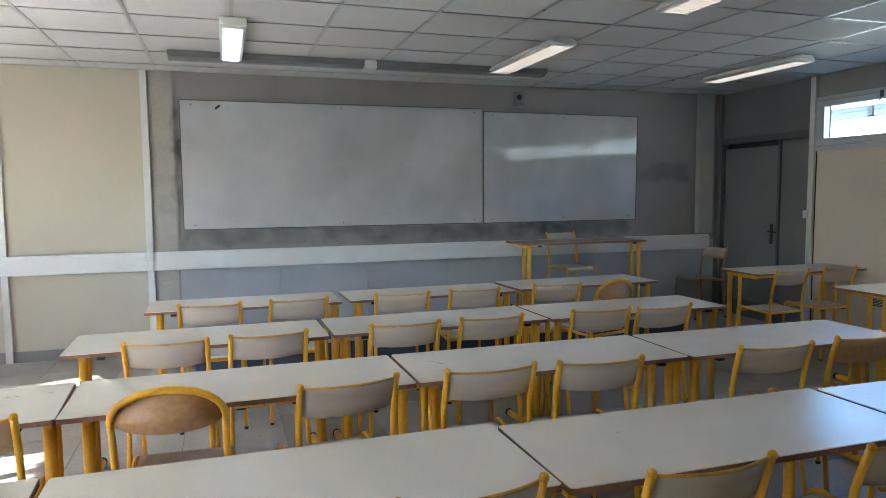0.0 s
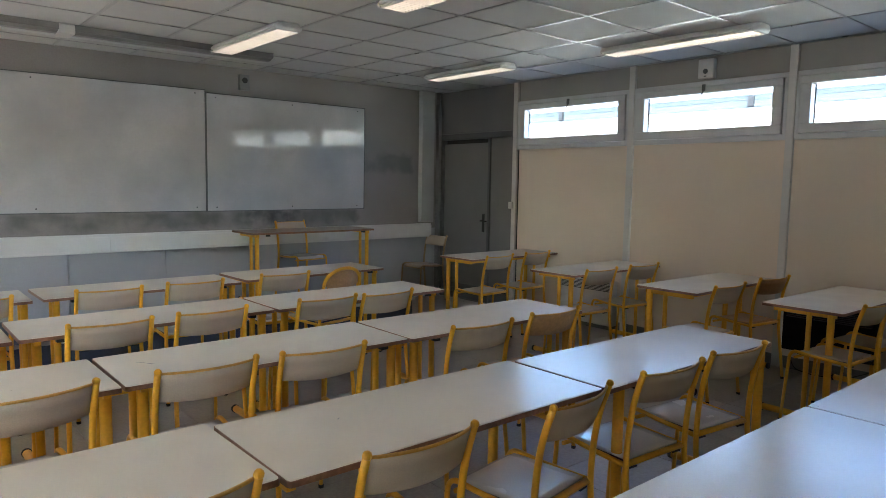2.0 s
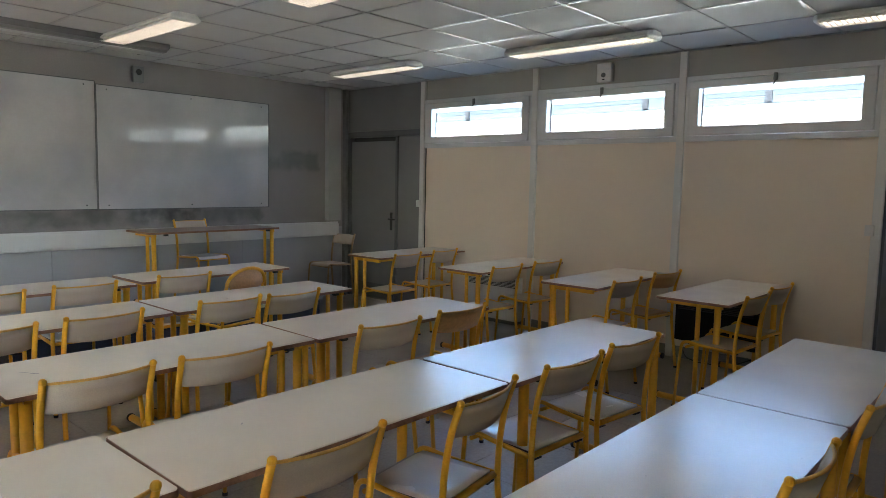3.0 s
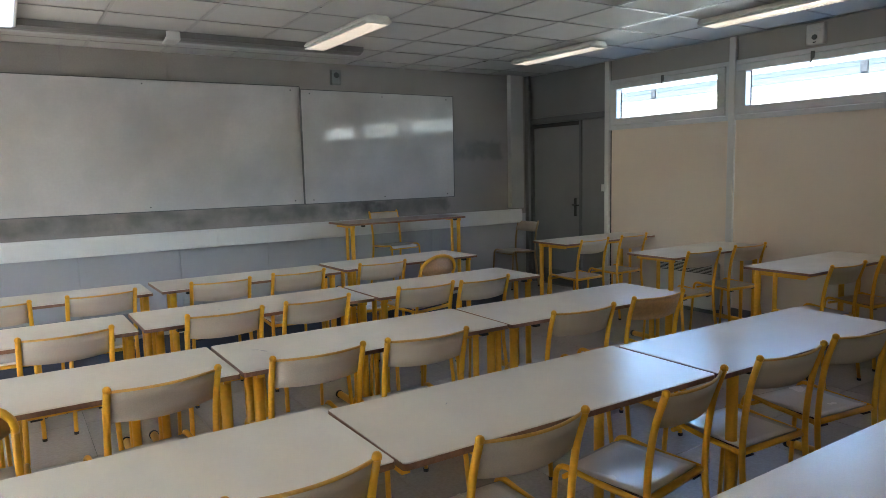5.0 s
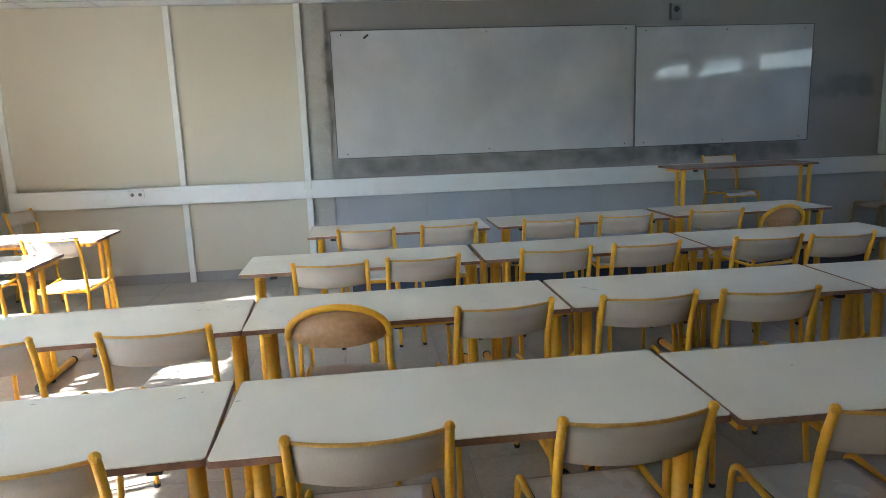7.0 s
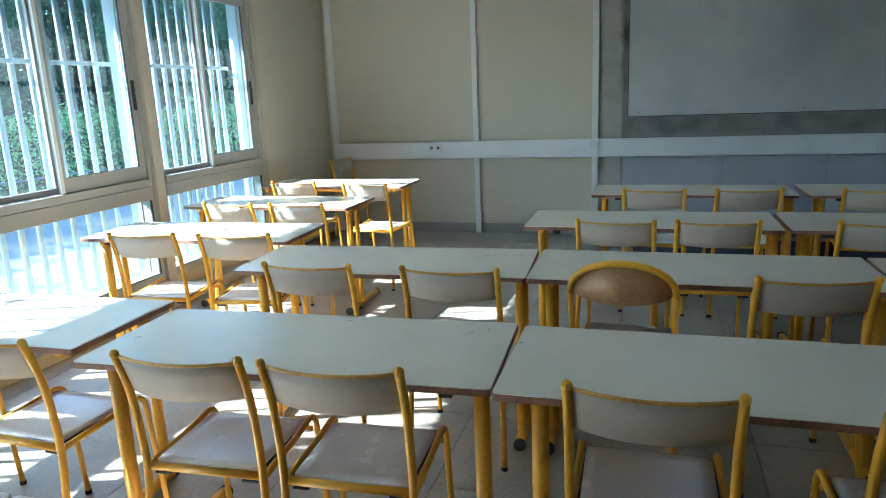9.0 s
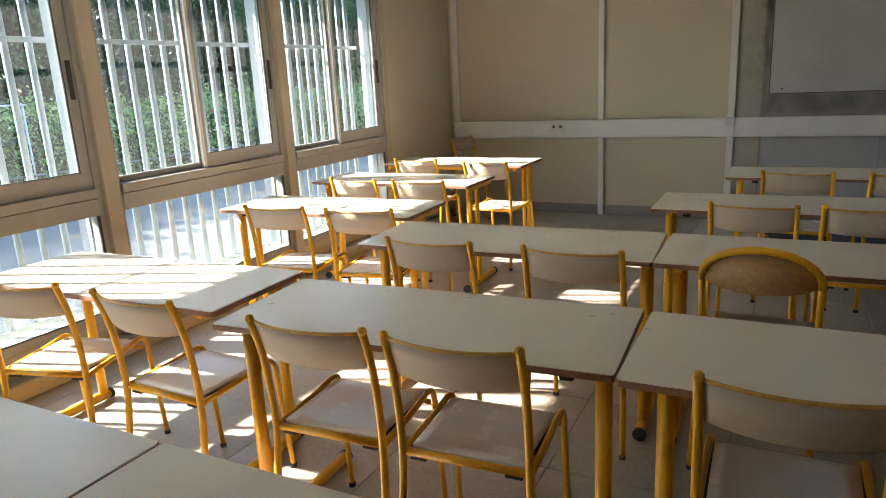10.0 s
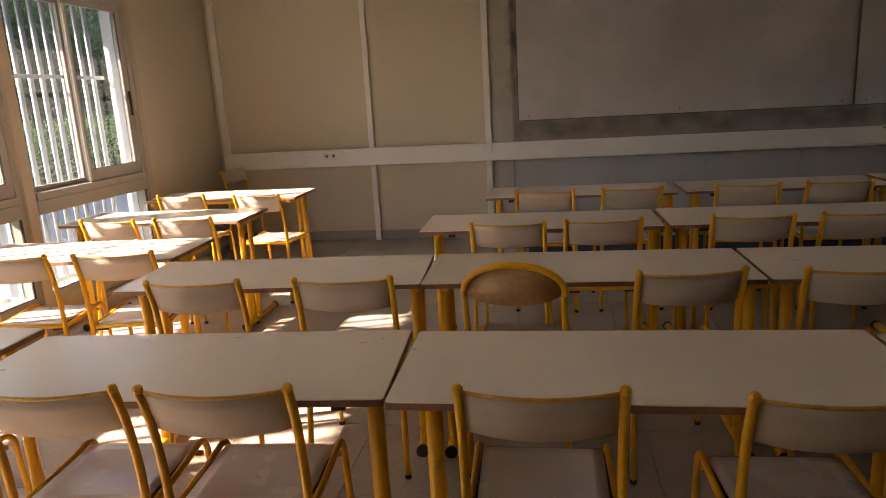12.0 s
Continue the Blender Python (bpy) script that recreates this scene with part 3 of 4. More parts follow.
def tall_window(name, ya, yb):
    """One bay: a fixed light below, two sliding sashes above, white bars outside."""
    w = thing(name, pose(0, 0, 0), "tall sliding window with white security bars outside, sunlit greenery behind", "window", kind="structure")
    x = XW
    # carcass
    part("window_frame", boxes((x - 0.07, x + 0.02, ya - 0.05, ya, 0.206, WT + 0.06), (x - 0.07, x + 0.02, yb, yb + 0.05, 0.206, WT + 0.06),
                               (x - 0.11, x + 0.02, yb + 0.05, ya - 0.05, 0.206, 0.262), (x - 0.11, x + 0.02, yb + 0.05, ya - 0.05, WT, WT + 0.06),
                               (x - 0.11, x + 0.025, yb + 0.05, ya - 0.05, 0.805, 0.90), (x - 0.11, x + 0.035, yb + 0.05, ya - 0.05, 0.904, 0.955), bevel=0.004), M_TAUPE, w)
    lo = part("pane", boxes((x + 0.002, x + 0.010, yb + 0.052, ya - 0.052, 0.264, 0.803)), M_GLASS, w)
    lo.visible_shadow = False
    part("gasket", boxes((x + 0.0105, x + 0.021, ya - 0.066, ya - 0.0505, 0.2625, 0.803), (x + 0.0105, x + 0.0195, yb + 0.052, ya - 0.067, 0.2625, 0.268)), M_BLACK, w)
    ym = (ya + yb) / 2 - 0.015
    for k, (a, b, dx, z0) in enumerate(((ya - 0.052, ym - 0.03, 0.0, 0.957), (ym + 0.03, yb + 0.052, -0.045, 0.957))):
        s = part("sash", boxes((x - 0.016 + dx, x + 0.01 + dx, b, a, z0, z0 + (0.09 if k == 0 else 0.035)), (x - 0.016 + dx, x + 0.01 + dx, b, a, WT - 0.05, WT - 0.002),
                               (x - 0.016 + dx, x + 0.01 + dx, a - 0.06, a, z0 + (0.0905 if k == 0 else 0.0355), WT - 0.0505), (x - 0.016 + dx, x + 0.01 + dx, b, b + (0.045 if k == 0 else 0.03), z0 + (0.0905 if k == 0 else 0.0355), WT - 0.0505), bevel=0.003),
                 M_TAUPE, w, "sliding sash")
        g = part("pane", boxes((x - 0.007 + dx, x - 0.001 + dx, b + 0.03, a - 0.05, z0 + 0.03, WT - 0.045)), M_GLASS, s)
        g.visible_shadow = False
        if k == 0:
            part("pull_handle", boxes((x + 0.0105, x + 0.022, a - 0.042, a - 0.018, 1.43, 1.63), bevel=0.003), M_BLACK, s, "long black recessed pull")
            part("gasket", boxes((x + 0.0002 + dx, x + 0.0112 + dx, a - 0.066, a - 0.0602, z0 + 0.091, WT - 0.051), (x + 0.0002 + dx, x + 0.0112 + dx, b + 0.046, a - 0.0665, z0 + 0.0905, z0 + 0.0935)), M_BLACK, s, "black rubber glazing strip")
            part("meeting_stile", boxes((x + 0.0102, x + 0.02, b - 0.012, b + 0.012, z0 - 0.003, WT - 0.05)), M_WHITE, s)
    part("outer_reveal", boxes((x - 0.17, x - 0.072, ya - 0.055, ya - 0.015, 0.27, WT + 0.06), bevel=0.003), M_BARS, w, "white outer jamb")
    return w


def bar_grille(ya, yb, n):
    g = thing("window_grille", pose(0, 0, 0), "white painted steel security bars outside the window", "grille", group="window bars")
    x = XW - 0.26
    for k in range(n):
        y = ya - 0.12 - (ya - yb - 0.22) * k / (n - 1)
        bm = bmesh.new()
        rod(bm, (x, y, 0.20), (x, y, WT + 0.12), 0.0185, 12)
        part("bar", bm, M_BARS, g)
    for z in (0.24, 1.75, WT + 0.085):
        part("cross_rail", boxes((x + 0.0190, x + 0.027, yb + 0.015, ya - 0.015, z - 0.015, z + 0.015), bevel=0.002), M_BARS, g)
    for y in (ya - 0.03, yb + 0.03):
        for z in (0.24, WT + 0.085):
            part("wall_bracket", boxes((x - 0.004, XW - 0.1215, y - 0.012, y + 0.012, z - 0.012, z + 0.012), bevel=0.002), M_BARS, g)


# unseen overhang, added to cut the sun so its patches end near the windows
roof_eave = thing("roof_eave", pose(0, 0, 0), "added unseen overhang that cuts the sun above the windows", "eave", kind="structure")
part("soffit", boxes((XW - 0.80, XW - 0.121, YS - 0.2, -0.6, 2.52, 2.56), bevel=0.004), M_LIGHTFRAME, roof_eave)
part("fascia", boxes((XW - 0.83, XW - 0.801, YS - 0.2, -0.6, 2.505, 2.92), bevel=0.004), M_LIGHTFRAME, roof_eave)
# the rearmost bay is unseen, added open so its daylight reaches the chairs
for i in range(4):
    tall_window("window_%d" % (4 + i), POSTS_W[i] - (0.0 if i == 0 else 0.03), POSTS_W[i + 1] + 0.03)
    bar_grille(POSTS_W[i], POSTS_W[i + 1], 11)

# cable trunking round the front wall
trunk = thing("trunking", pose(0, 0, 0), "white plastic cable trunking along the front wall", "trunking", kind="structure")
part("duct", boxes((XW + 0.06, 2.95, -0.062, -0.036, 0.79, 0.965), bevel=0.006), M_TRUNK, trunk)
part("cover", boxes((XW + 0.06, 2.95, -0.07, -0.0622, 0.815, 0.94), bevel=0.002), M_TRUNK, trunk)
part("back", boxes((XW + 0.06, 2.95, -0.0358, -0.0006, 0.81, 0.945)), M_TRUNK, trunk)
for x in (-3.335, -2.72, -0.9, 1.1):
    part("joint_clip", boxes((x - 0.025, x + 0.025, -0.075, -0.0702, 0.80, 0.955), bevel=0.002), M_TRUNK, trunk)


def wall_socket(x, z):
    s = thing("wall_socket", pose(x, -0.0705, z), "white double wall socket in the cable trunking", "socket", group="sockets")
    part("plate", boxes((-0.075, 0.075, -0.012, 0, -0.04, 0.04), bevel=0.005), M_WHITE, s)
    for dx in (-0.036, 0.036):
        bm = bmesh.new()
        tube(bm, [Vector((dx, -0.0125, 0)), Vector((dx, -0.0145, 0))], 0.017, 16)
        part("outlet", bm, M_GREYFRAME, s, "round dark outlet")


wall_socket(-4.97, 0.905)
tagged(part("switch_box", boxes((-3.375, -3.30, -0.088, -0.0752, 0.885, 0.96), bevel=0.005), M_WHITE), "small white junction box on the trunking", "junction box")


# ---------------------------------------------------------------- boards
def whiteboard(x0, x1, z0, z1, y, label, turn=0.0, lean=0.0):
    b = thing("whiteboard", pose((x0 + x1) / 2, y, (z0 + z1) / 2, -lean, 0, turn), label, "whiteboard", group="whiteboards")
    w, h = (x1 - x0) / 2, (z1 - z0) / 2
    part("panel", boxes((-w + 0.004, w - 0.004, -0.006, 0.018, -h + 0.004, h - 0.004)), M_BOARD, b)
    part("edge_frame", boxes((-w, w, -0.01, 0.018, h - 0.004, h + 0.004), (-w, w, -0.01, 0.018, -h - 0.004, -h + 0.004),
                             (-w - 0.004, -w + 0.004, -0.01, 0.018, -h + 0.004, h - 0.004), (w - 0.004, w + 0.004, -0.01, 0.018, -h + 0.004, h - 0.004)), M_BOARDRIM, b)
    for sx in (-w + 0.1, 0.0, w - 0.1):
        for sz in (-h + 0.04, h - 0.04):
            bm = bmesh.new()
            tube(bm, [Vector((sx, -0.006, sz)), Vector((sx, -0.0095, sz))], 0.0065, 12)
            part("screw", bm, M_BLACK, b, "dark fixing screw")
    return b


whiteboard(-3.03, 0.014, 1.165, 2.385, -0.022, "large blank grey-white enamel whiteboard, smudged")
whiteboard(0.0, 1.935, 1.165, 2.352, -0.046, "smaller blank whiteboard reflecting the high windows", 1.8, -0.5)
_m = thing("marker_magnet", pose(-2.69, -0.03, 2.325, 0, -38, 0), "small black magnet stuck on the whiteboard", "magnet")
part("grip", boxes((-0.03, 0.03, -0.016, 0, -0.009, 0.009), bevel=0.004), M_BLACK, _m)

# loudspeaker and smoke alarm boxes
_s = thing("wall_speaker", pose(0.43, -0.001, 2.50), "small grey wall loudspeaker with a round dark grille", "loudspeaker")
part("case", boxes((-0.055, 0.055, -0.05, 0, -0.08, 0.08), bevel=0.008), M_GREYTROUGH, _s)
_b = bmesh.new()
tube(_b, [Vector((0, -0.0505, 0.02)), Vector((0, -0.054, 0.02))], 0.03, 18)
part("cone_grille", _b, M_BLACK, _s, "round dark grille")
_s = thing("alarm_box", pose(EP - 0.001, -3.70, 2.535, 0, 0, 90), "white alarm sounder box high on the wall", "alarm")
part("case", boxes((-0.075, 0.075, 0, 0.06, -0.085, 0.085), bevel=0.012), M_WHITE, _s)
_b = bmesh.new()
tube(_b, [Vector((0, 0.0602, -0.025)), Vector((0, 0.0665, -0.025))], 0.022, 16)
part("sounder_grille", _b, M_GREYFRAME, _s, "round grey sounder")
for k in range(5):
    part("rib", boxes((-0.052, 0.052, 0.0602, 0.0655, 0.020 + 0.011 * k, 0.025 + 0.011 * k), bevel=0.001), M_LIGHTFRAME, _s)
part("label_bar", boxes((-0.012, 0.012, 0.0605, 0.063, -0.070, -0.062)), M_BLACK, _s)
for y, z in ((-1.33, 1.24), (-5.905, 1.21)):
    _s = thing("light_switch", pose(EP - 0.036, y, z, 0, 0, 90), "white light switch on the wall post", "switch", group="light switches")
    part("plate", boxes((-0.03, 0.03, 0, 0.022, -0.04, 0.04), bevel=0.005), M_WHITE, _s)
    part("rocker", boxes((-0.015, 0.015, 0.0222, 0.028, -0.022, 0.022), bevel=0.003), M_WHITE, _s)


# ---------------------------------------------------------------- ceiling lamps
def strip_lamp(x, ya, yb, warm):
    """A surface fluorescent fitting, from ya (front) to yb."""
    lamp = thing("ceiling_lamp", pose(x, (ya + yb) / 2, H), "long fluorescent ceiling lamp with a ribbed %s diffuser, switched on" % ("warm" if warm else "white"), "ceiling lamp", group="ceiling lamps")
    L = abs(yb - ya) / 2
    if warm:
        # shallow trapezoid housing with a proud cap at each end
        bm = bmesh.new()
        prof = [(-0.085, -0.0045), (-0.112, -0.034), (-0.112, -0.046), (0.112, -0.046), (0.112, -0.034), (0.085, -0.0045)]
        r = [[bm.verts.new((px, y, pz)) for px, pz in prof] for y in (-L + 0.03, L - 0.03)]
        for k in range(6):
            bm.faces.new((r[0][k], r[0][(k + 1) % 6], r[1][(k + 1) % 6], r[1][k]))
        bm.faces.new(r[0][::-1])
        bm.faces.new(r[1])
        bmesh.ops.recalc_face_normals(bm, faces=bm.faces)
        part("body", bm, M_LAMPBODY, lamp)
        for s in (-1, 1):
            bm = bmesh.new()
            rings = []
            for d, w, z in ((0.031, 0.114, -0.058), (0.012, 0.110, -0.057), (-0.004, 0.094, -0.050), (-0.012, 0.070, -0.040)):
                rings.append([bm.verts.new((px * w, s * (L - d), pz)) for px, pz in ((-0.75, -0.0046), (-1, -0.03), (-1, z + 0.012), (-0.88, z), (0.88, z), (1, z + 0.012), (1, -0.03), (0.75, -0.0046))])
            for a, b in zip(rings, rings[1:]):
                for k in range(8):
                    bm.faces.new((a[k], a[(k + 1) % 8], b[(k + 1) % 8], b[k])).smooth = True
            bm.faces.new(rings[0])
            bm.faces.new(rings[-1][::-1])
            bmesh.ops.recalc_face_normals(bm, faces=bm.faces)
            part("end_cap", bm, M_LAMPBODY, lamp)
        part("diffuser", boxes((-0.088, 0.088, -L + 0.032, L - 0.032, -0.050, -0.0462)), M_TUBE_WARM, lamp, "glowing tube tray")
        for px in (-0.0895, 0.0895):
            part("louvre_rail", boxes((px - 0.0015, px + 0.0015, -L + 0.0315, L - 0.0315, -0.063, -0.0463)), M_LAMPBODY, lamp)
        bm = bmesh.new()
        n = int((2 * L - 0.07) / 0.034)
        for k in range(n + 1):
            y = -L + 0.035 + (2 * L - 0.07) * k / n
            box(bm, -0.0875, 0.0875, y - 0.0025, y + 0.0025, -0.060, -0.0502)
        part("louvre", bm, M_LAMPBODY, lamp, "row of thin white louvre blades")
    else:
        part("body", boxes((-0.085, 0.085, -L, L, -0.060, -0.0045), bevel=0.006), M_LAMPBODY, lamp)
        part("diffuser", boxes((-0.062, 0.062, -L + 0.10, L - 0.03, -0.068, -0.0605), bevel=0.004), M_TUBE_COLD, lamp, "glowing white diffuser")


strip_lamp(-2.57, -0.99, -2.22, False)
strip_lamp(-0.21, -0.98, -2.27, True)
strip_lamp(2.10, -1.06, -2.25, True)
strip_lamp(0.0, -3.24, -4.56, True)
strip_lamp(2.245, -3.27, -4.60, True)
strip_lamp(2.49, -5.62, -6.96, True)

trough = thing("board_light_trough", pose(0, -0.955, H), "long grey steel board-light trough, dusty, switched off", "light fitting")
for a, b in ((-3.05, -1.44), (-1.40, 0.26)):
    bm = bmesh.new()
    prof = [(-0.10, -0.0045), (-0.10, -0.04), (-0.03, -0.066), (0.085, -0.066), (0.10, -0.05), (0.10, -0.0045)]
    r = [[bm.verts.new((x, py, pz)) for py, pz in prof] for x in (a, b)]
    for j in range(6):
        bm.faces.new((r[0][j], r[1][j], r[1][(j + 1) % 6], r[0][(j + 1) % 6]))
    bm.faces.new(r[0][::-1])
    bm.faces.new(r[1])
    t = part("trough", bm, M_GREYTROUGH, trough)
    part("reflector_lip", boxes((a + 0.01, b - 0.01, -0.10, -0.094, -0.055, -0.041)), M_GREYTROUGH, t)
    part("lower_lip", boxes((a + 0.01, b - 0.01, 0.02, 0.086, -0.073, -0.0665), bevel=0.003), M_LIGHTFRAME, t)
part("coupling", boxes((-1.475, -1.365, -0.11, 0.10, -0.08, -0.0045), bevel=0.012), M_WHITE, trough, "white coupling box")

# platform under the board
plat = thing("platform", pose(0, 0, 0), "low teaching platform covered with dark navy lino", "platform")
part("deck", boxes((-2.95, 1.95, -1.02, -0.003, 0.20, 0.225), bevel=0.003), M_NAVY, plat)
part("riser", boxes((-2.93, 1.93, -1.0, -0.006, 0, 0.199)), M_NAVY, plat)
part("nosing", boxes((-2.95, 1.95, -1.032, -1.0205, 0.196, 0.226), bevel=0.003), M_ALU, plat, "worn metal nosing")


# ---------------------------------------------------------------- heaters
def heater(y0, y1, z0, z1, body, label):
    h = thing("wall_heater", pose(EP, (y0 + y1) / 2, (z0 + z1) / 2), label, "heater")
    w, hh = abs(y0 - y1) / 2, (z1 - z0) / 2
    part("casing", boxes((-0.11, -0.015, -w, w, -hh, hh), bevel=0.01), body, h)
    for k in range(7):
        part("slat", boxes((-0.1155, -0.1102, -w + 0.03, w - 0.03, hh - 0.022 - 0.014 * k, hh - 0.015 - 0.014 * k)), M_BLACK, h)
    part("bracket", boxes((-0.0148, 0, -w + 0.05, -w + 0.09, -hh, hh), (-0.0148, 0, w - 0.09, w - 0.05, -hh, hh)), M_GREYFRAME, h)


heater(-2.16, -2.84, 0.06, 0.52, M_WHITE, "white electric wall heater with a dark top grille")
heater(-4.52, -5.20, 0.18, 0.56, M_SOOT, "black wall heater behind the side table")
_c = bmesh.new()
tube(_c, rounded([(EP - 0.04, -4.56, 0.14), (EP - 0.05, -4.6, 0.02), (EP - 0.10, -4.75, 0.012), (EP - 0.06, -4.98, 0.012), (EP - 0.02, -5.15, 0.10)], 0.06), 0.005, 6)
tagged(part("heater_cable", _c, M_BLACK), "thin black cable hanging under the heater", "cable")


# ---------------------------------------------------------------- tables
def table(m, edge_legs, label, inset=0.032, lx=1.280, ly=0.50, zt=0.745, top=None):
    """A school table on two C-shaped tube frames. edge_legs: the uprights stand at the sitter's edge; otherwise nearer the middle, each with a thin tube beside it."""
    t = thing("school_table", m, label, "table", "school tables")
    bm = bmesh.new()
    rounded_plate(bm, lx, ly, zt - 0.0195, zt - 0.0025, 0.014)
    part("edge_band", bm, M_EDGE, t, "red-brown edge")
    bm = bmesh.new()
    rounded_plate(bm, lx - 0.005, ly - 0.005, zt - 0.0024, zt, 0.013)
    part("tabletop", bm, top or M_LAMINATE, t)
    for s in (-1, 1):
        if edge_legs:
            x, yl = (-lx / 2 + 0.115 if s < 0 else lx / 2 - inset), -ly / 2 + 0.04
        else:
            x, yl = (-lx / 2 + 0.085 if s < 0 else lx / 2 - 0.035), -0.15
        bm = bmesh.new()
        rod(bm, (x, yl, 0.045), (x, yl, zt - 0.0198), 0.0215, 16)
        part("leg", bm, M_YELLOW, t)
        if not edge_legs:
            bm = bmesh.new()
            rod(bm, (x, -0.02, 0.045), (x, -0.02, zt - 0.0198), 0.016, 12)
            part("thin_leg", bm, M_YELLOW, t)
        bm = bmesh.new()
        rod(bm, (x, -ly / 2 + 0.012, 0.028), (x, ly / 2 - 0.012, 0.028), 0.022, 14)
        foot = part("foot_bar", bm, M_YELLOW, t)
        for e in (-1, 1):
            bm = bmesh.new()
            rod(bm, (x, e * (ly / 2 - 0.014), 0.027), (x, e * (ly / 2 + 0.004), 0.027), 0.0255, 14)
            part("end_cap", bm, M_BLACK, foot, "black plastic cap")
        xi = x - s * 0.09
        part("hook", boxes((xi - 0.018, xi + 0.018, -ly / 2 + 0.02, -ly / 2 + 0.055, zt - 0.04, zt - 0.0198), bevel=0.003), M_BLACK, t, "black bag hook")
        part("end_rail", boxes((x - 0.013, x + 0.013, -ly / 2 + 0.07, ly / 2 - 0.05, zt - 0.052, zt - 0.0198)), M_YELLOW, t)
    part("side_rail", boxes((-lx / 2 + 0.13, lx / 2 - 0.09, ly / 2 - 0.113, ly / 2 - 0.087, zt - 0.052, zt - 0.0199), bevel=0.002), M_YELLOW, t)
    return t


TABLES = (
    # row 1
    (-2.54, -1.970, 0.2), (-1.205, -1.945, 0.8), (0.135, -1.855, 1.8),
    # row 2
    (-2.80, -3.09, 0.6), (-1.495, -3.065, 0.6), (-0.195, -3.06, 0.8),
    # row 3
    (-3.893, -4.148, 3.0), (-2.604, -4.112, 0.6), (-1.312, -4.105, 0.0), (-0.018, -4.125, -0.8),
    # row 4
    (-5.100, -5.135, 182.0), (-3.772, -5.165, 3.0), (-2.503, -5.142, 0.6), (-1.216, -5.17, 179.8), (0.078, -5.20, -1.0),
    # row 5
    (-4.568, -6.27, 0.0), (-3.284, -6.27, 0.0), (-0.82, -6.222, 0.0), (0.467, -6.222, 0.2),
    # along the windows
    (-5.34, -1.60, 180.5), (-5.35, -2.60, 0.6), (-5.23, -3.64, 2.6),
    # along the right-hand wall
    (2.50, -1.80, 180.0), (2.44, -3.11, 0.0), (2.44, -4.205, 180.0), (2.47, -5.15, -1.0),
)
TABLE_LABEL = "cream laminate school table with brown edges and yellow tube legs"
_edge = _mid = None
TAB = []
for k, (x, y, r) in enumerate(TABLES):
    if k == 11:
        TAB.append(table(pose(x, y, 0, 0, 0, r), True, TABLE_LABEL, lx=1.235))
    elif k == 12:
        TAB.append(table(pose(x, y, 0, 0, 0, r), True, TABLE_LABEL, inset=0.115))
    elif 10 <= k <= 18:
        _edge = copy_thing(_edge, pose(x, y, 0, 0, 0, r)) if _edge else table(pose(x, y, 0, 0, 0, r), True, TABLE_LABEL)
        TAB.append(_edge)
    else:
        _mid = copy_thing(_mid, pose(x, y, 0, 0, 0, r)) if _mid else table(pose(x, y, 0, 0, 0, r), False, TABLE_LABEL)
        TAB.append(_mid)
_d = table(pose(0.93, -0.42, 0.226, 0, 0, 1.0), False, "", lx=1.44, ly=0.50, top=M_DESKTOP)
_d.name = "teacher_desk"
tagged(_d, "brown-topped desk with yellow legs on the platform", "desk", "desks")


def scuff(tab, x, y, length, width, turn):
    """A worn or inked mark on a tabletop, at a place in the room."""
    bm = bmesh.new()
    ring = []
    for k in range(12):
        a = 2 * math.pi * k / 12
        r = random.uniform(0.55, 1.0)
        ring.append((length / 2 * r * math.cos(a), width / 2 * r * math.sin(a)))
    lo = [bm.verts.new((u, v, 0)) for u, v in ring]
    hi = [bm.verts.new((u, v, 0.0004)) for u, v in ring]
    for k in range(12):
        bm.faces.new((lo[k], lo[(k + 1) % 12], hi[(k + 1) % 12], hi[k]))
    bm.faces.new(hi)
    ob = part("scuff", bm, M_SCUFF, tab, "dark worn mark")
    ob.matrix_local = pose(*(tab.matrix_world.inverted() @ Vector((x, y, 0.7451))), 0, 0, turn)


bpy.context.view_layer.update()
for k, x, y, a, b, turn in (
        (6, -3.50, -3.91, 0.05, 0.012, 5), (6, -3.472, -4.02, 0.028, 0.016, 20), (6, -3.44, -4.018, 0.020, 0.012, 0), (6, -3.689, -3.966, 0.018, 0.010, 30),
        (6, -3.361, -3.985, 0.018, 0.008, 0), (6, -3.331, -4.005, 0.026, 0.010, 15), (7, -3.165, -4.11, 0.018, 0.010, 0),
        (8, -1.785, -4.085, 0.05, 0.012, -60), (8, -1.81, -4.045, 0.04, 0.008, -35),
        (11, -4.323, -5.232, 0.03, 0.016, 20), (11, -4.009, -4.986, 0.024, 0.008, 0), (11, -3.714, -4.961, 0.022, 0.007, 10), (11, -3.297, -5.0, 0.028, 0.008, 25),
        (11, -3.246, -4.964, 0.010, 0.008, 0), (12, -3.13, -5.052, 0.022, 0.008, 15), (13, -1.52, -5.10, 0.02, 0.006, 40), (5, -0.4, -3.1, 0.02, 0.008, 10), (4, -1.7, -3.05, 0.018, 0.008, 70)):
    scuff(TAB[k], x, y, a, b, turn)


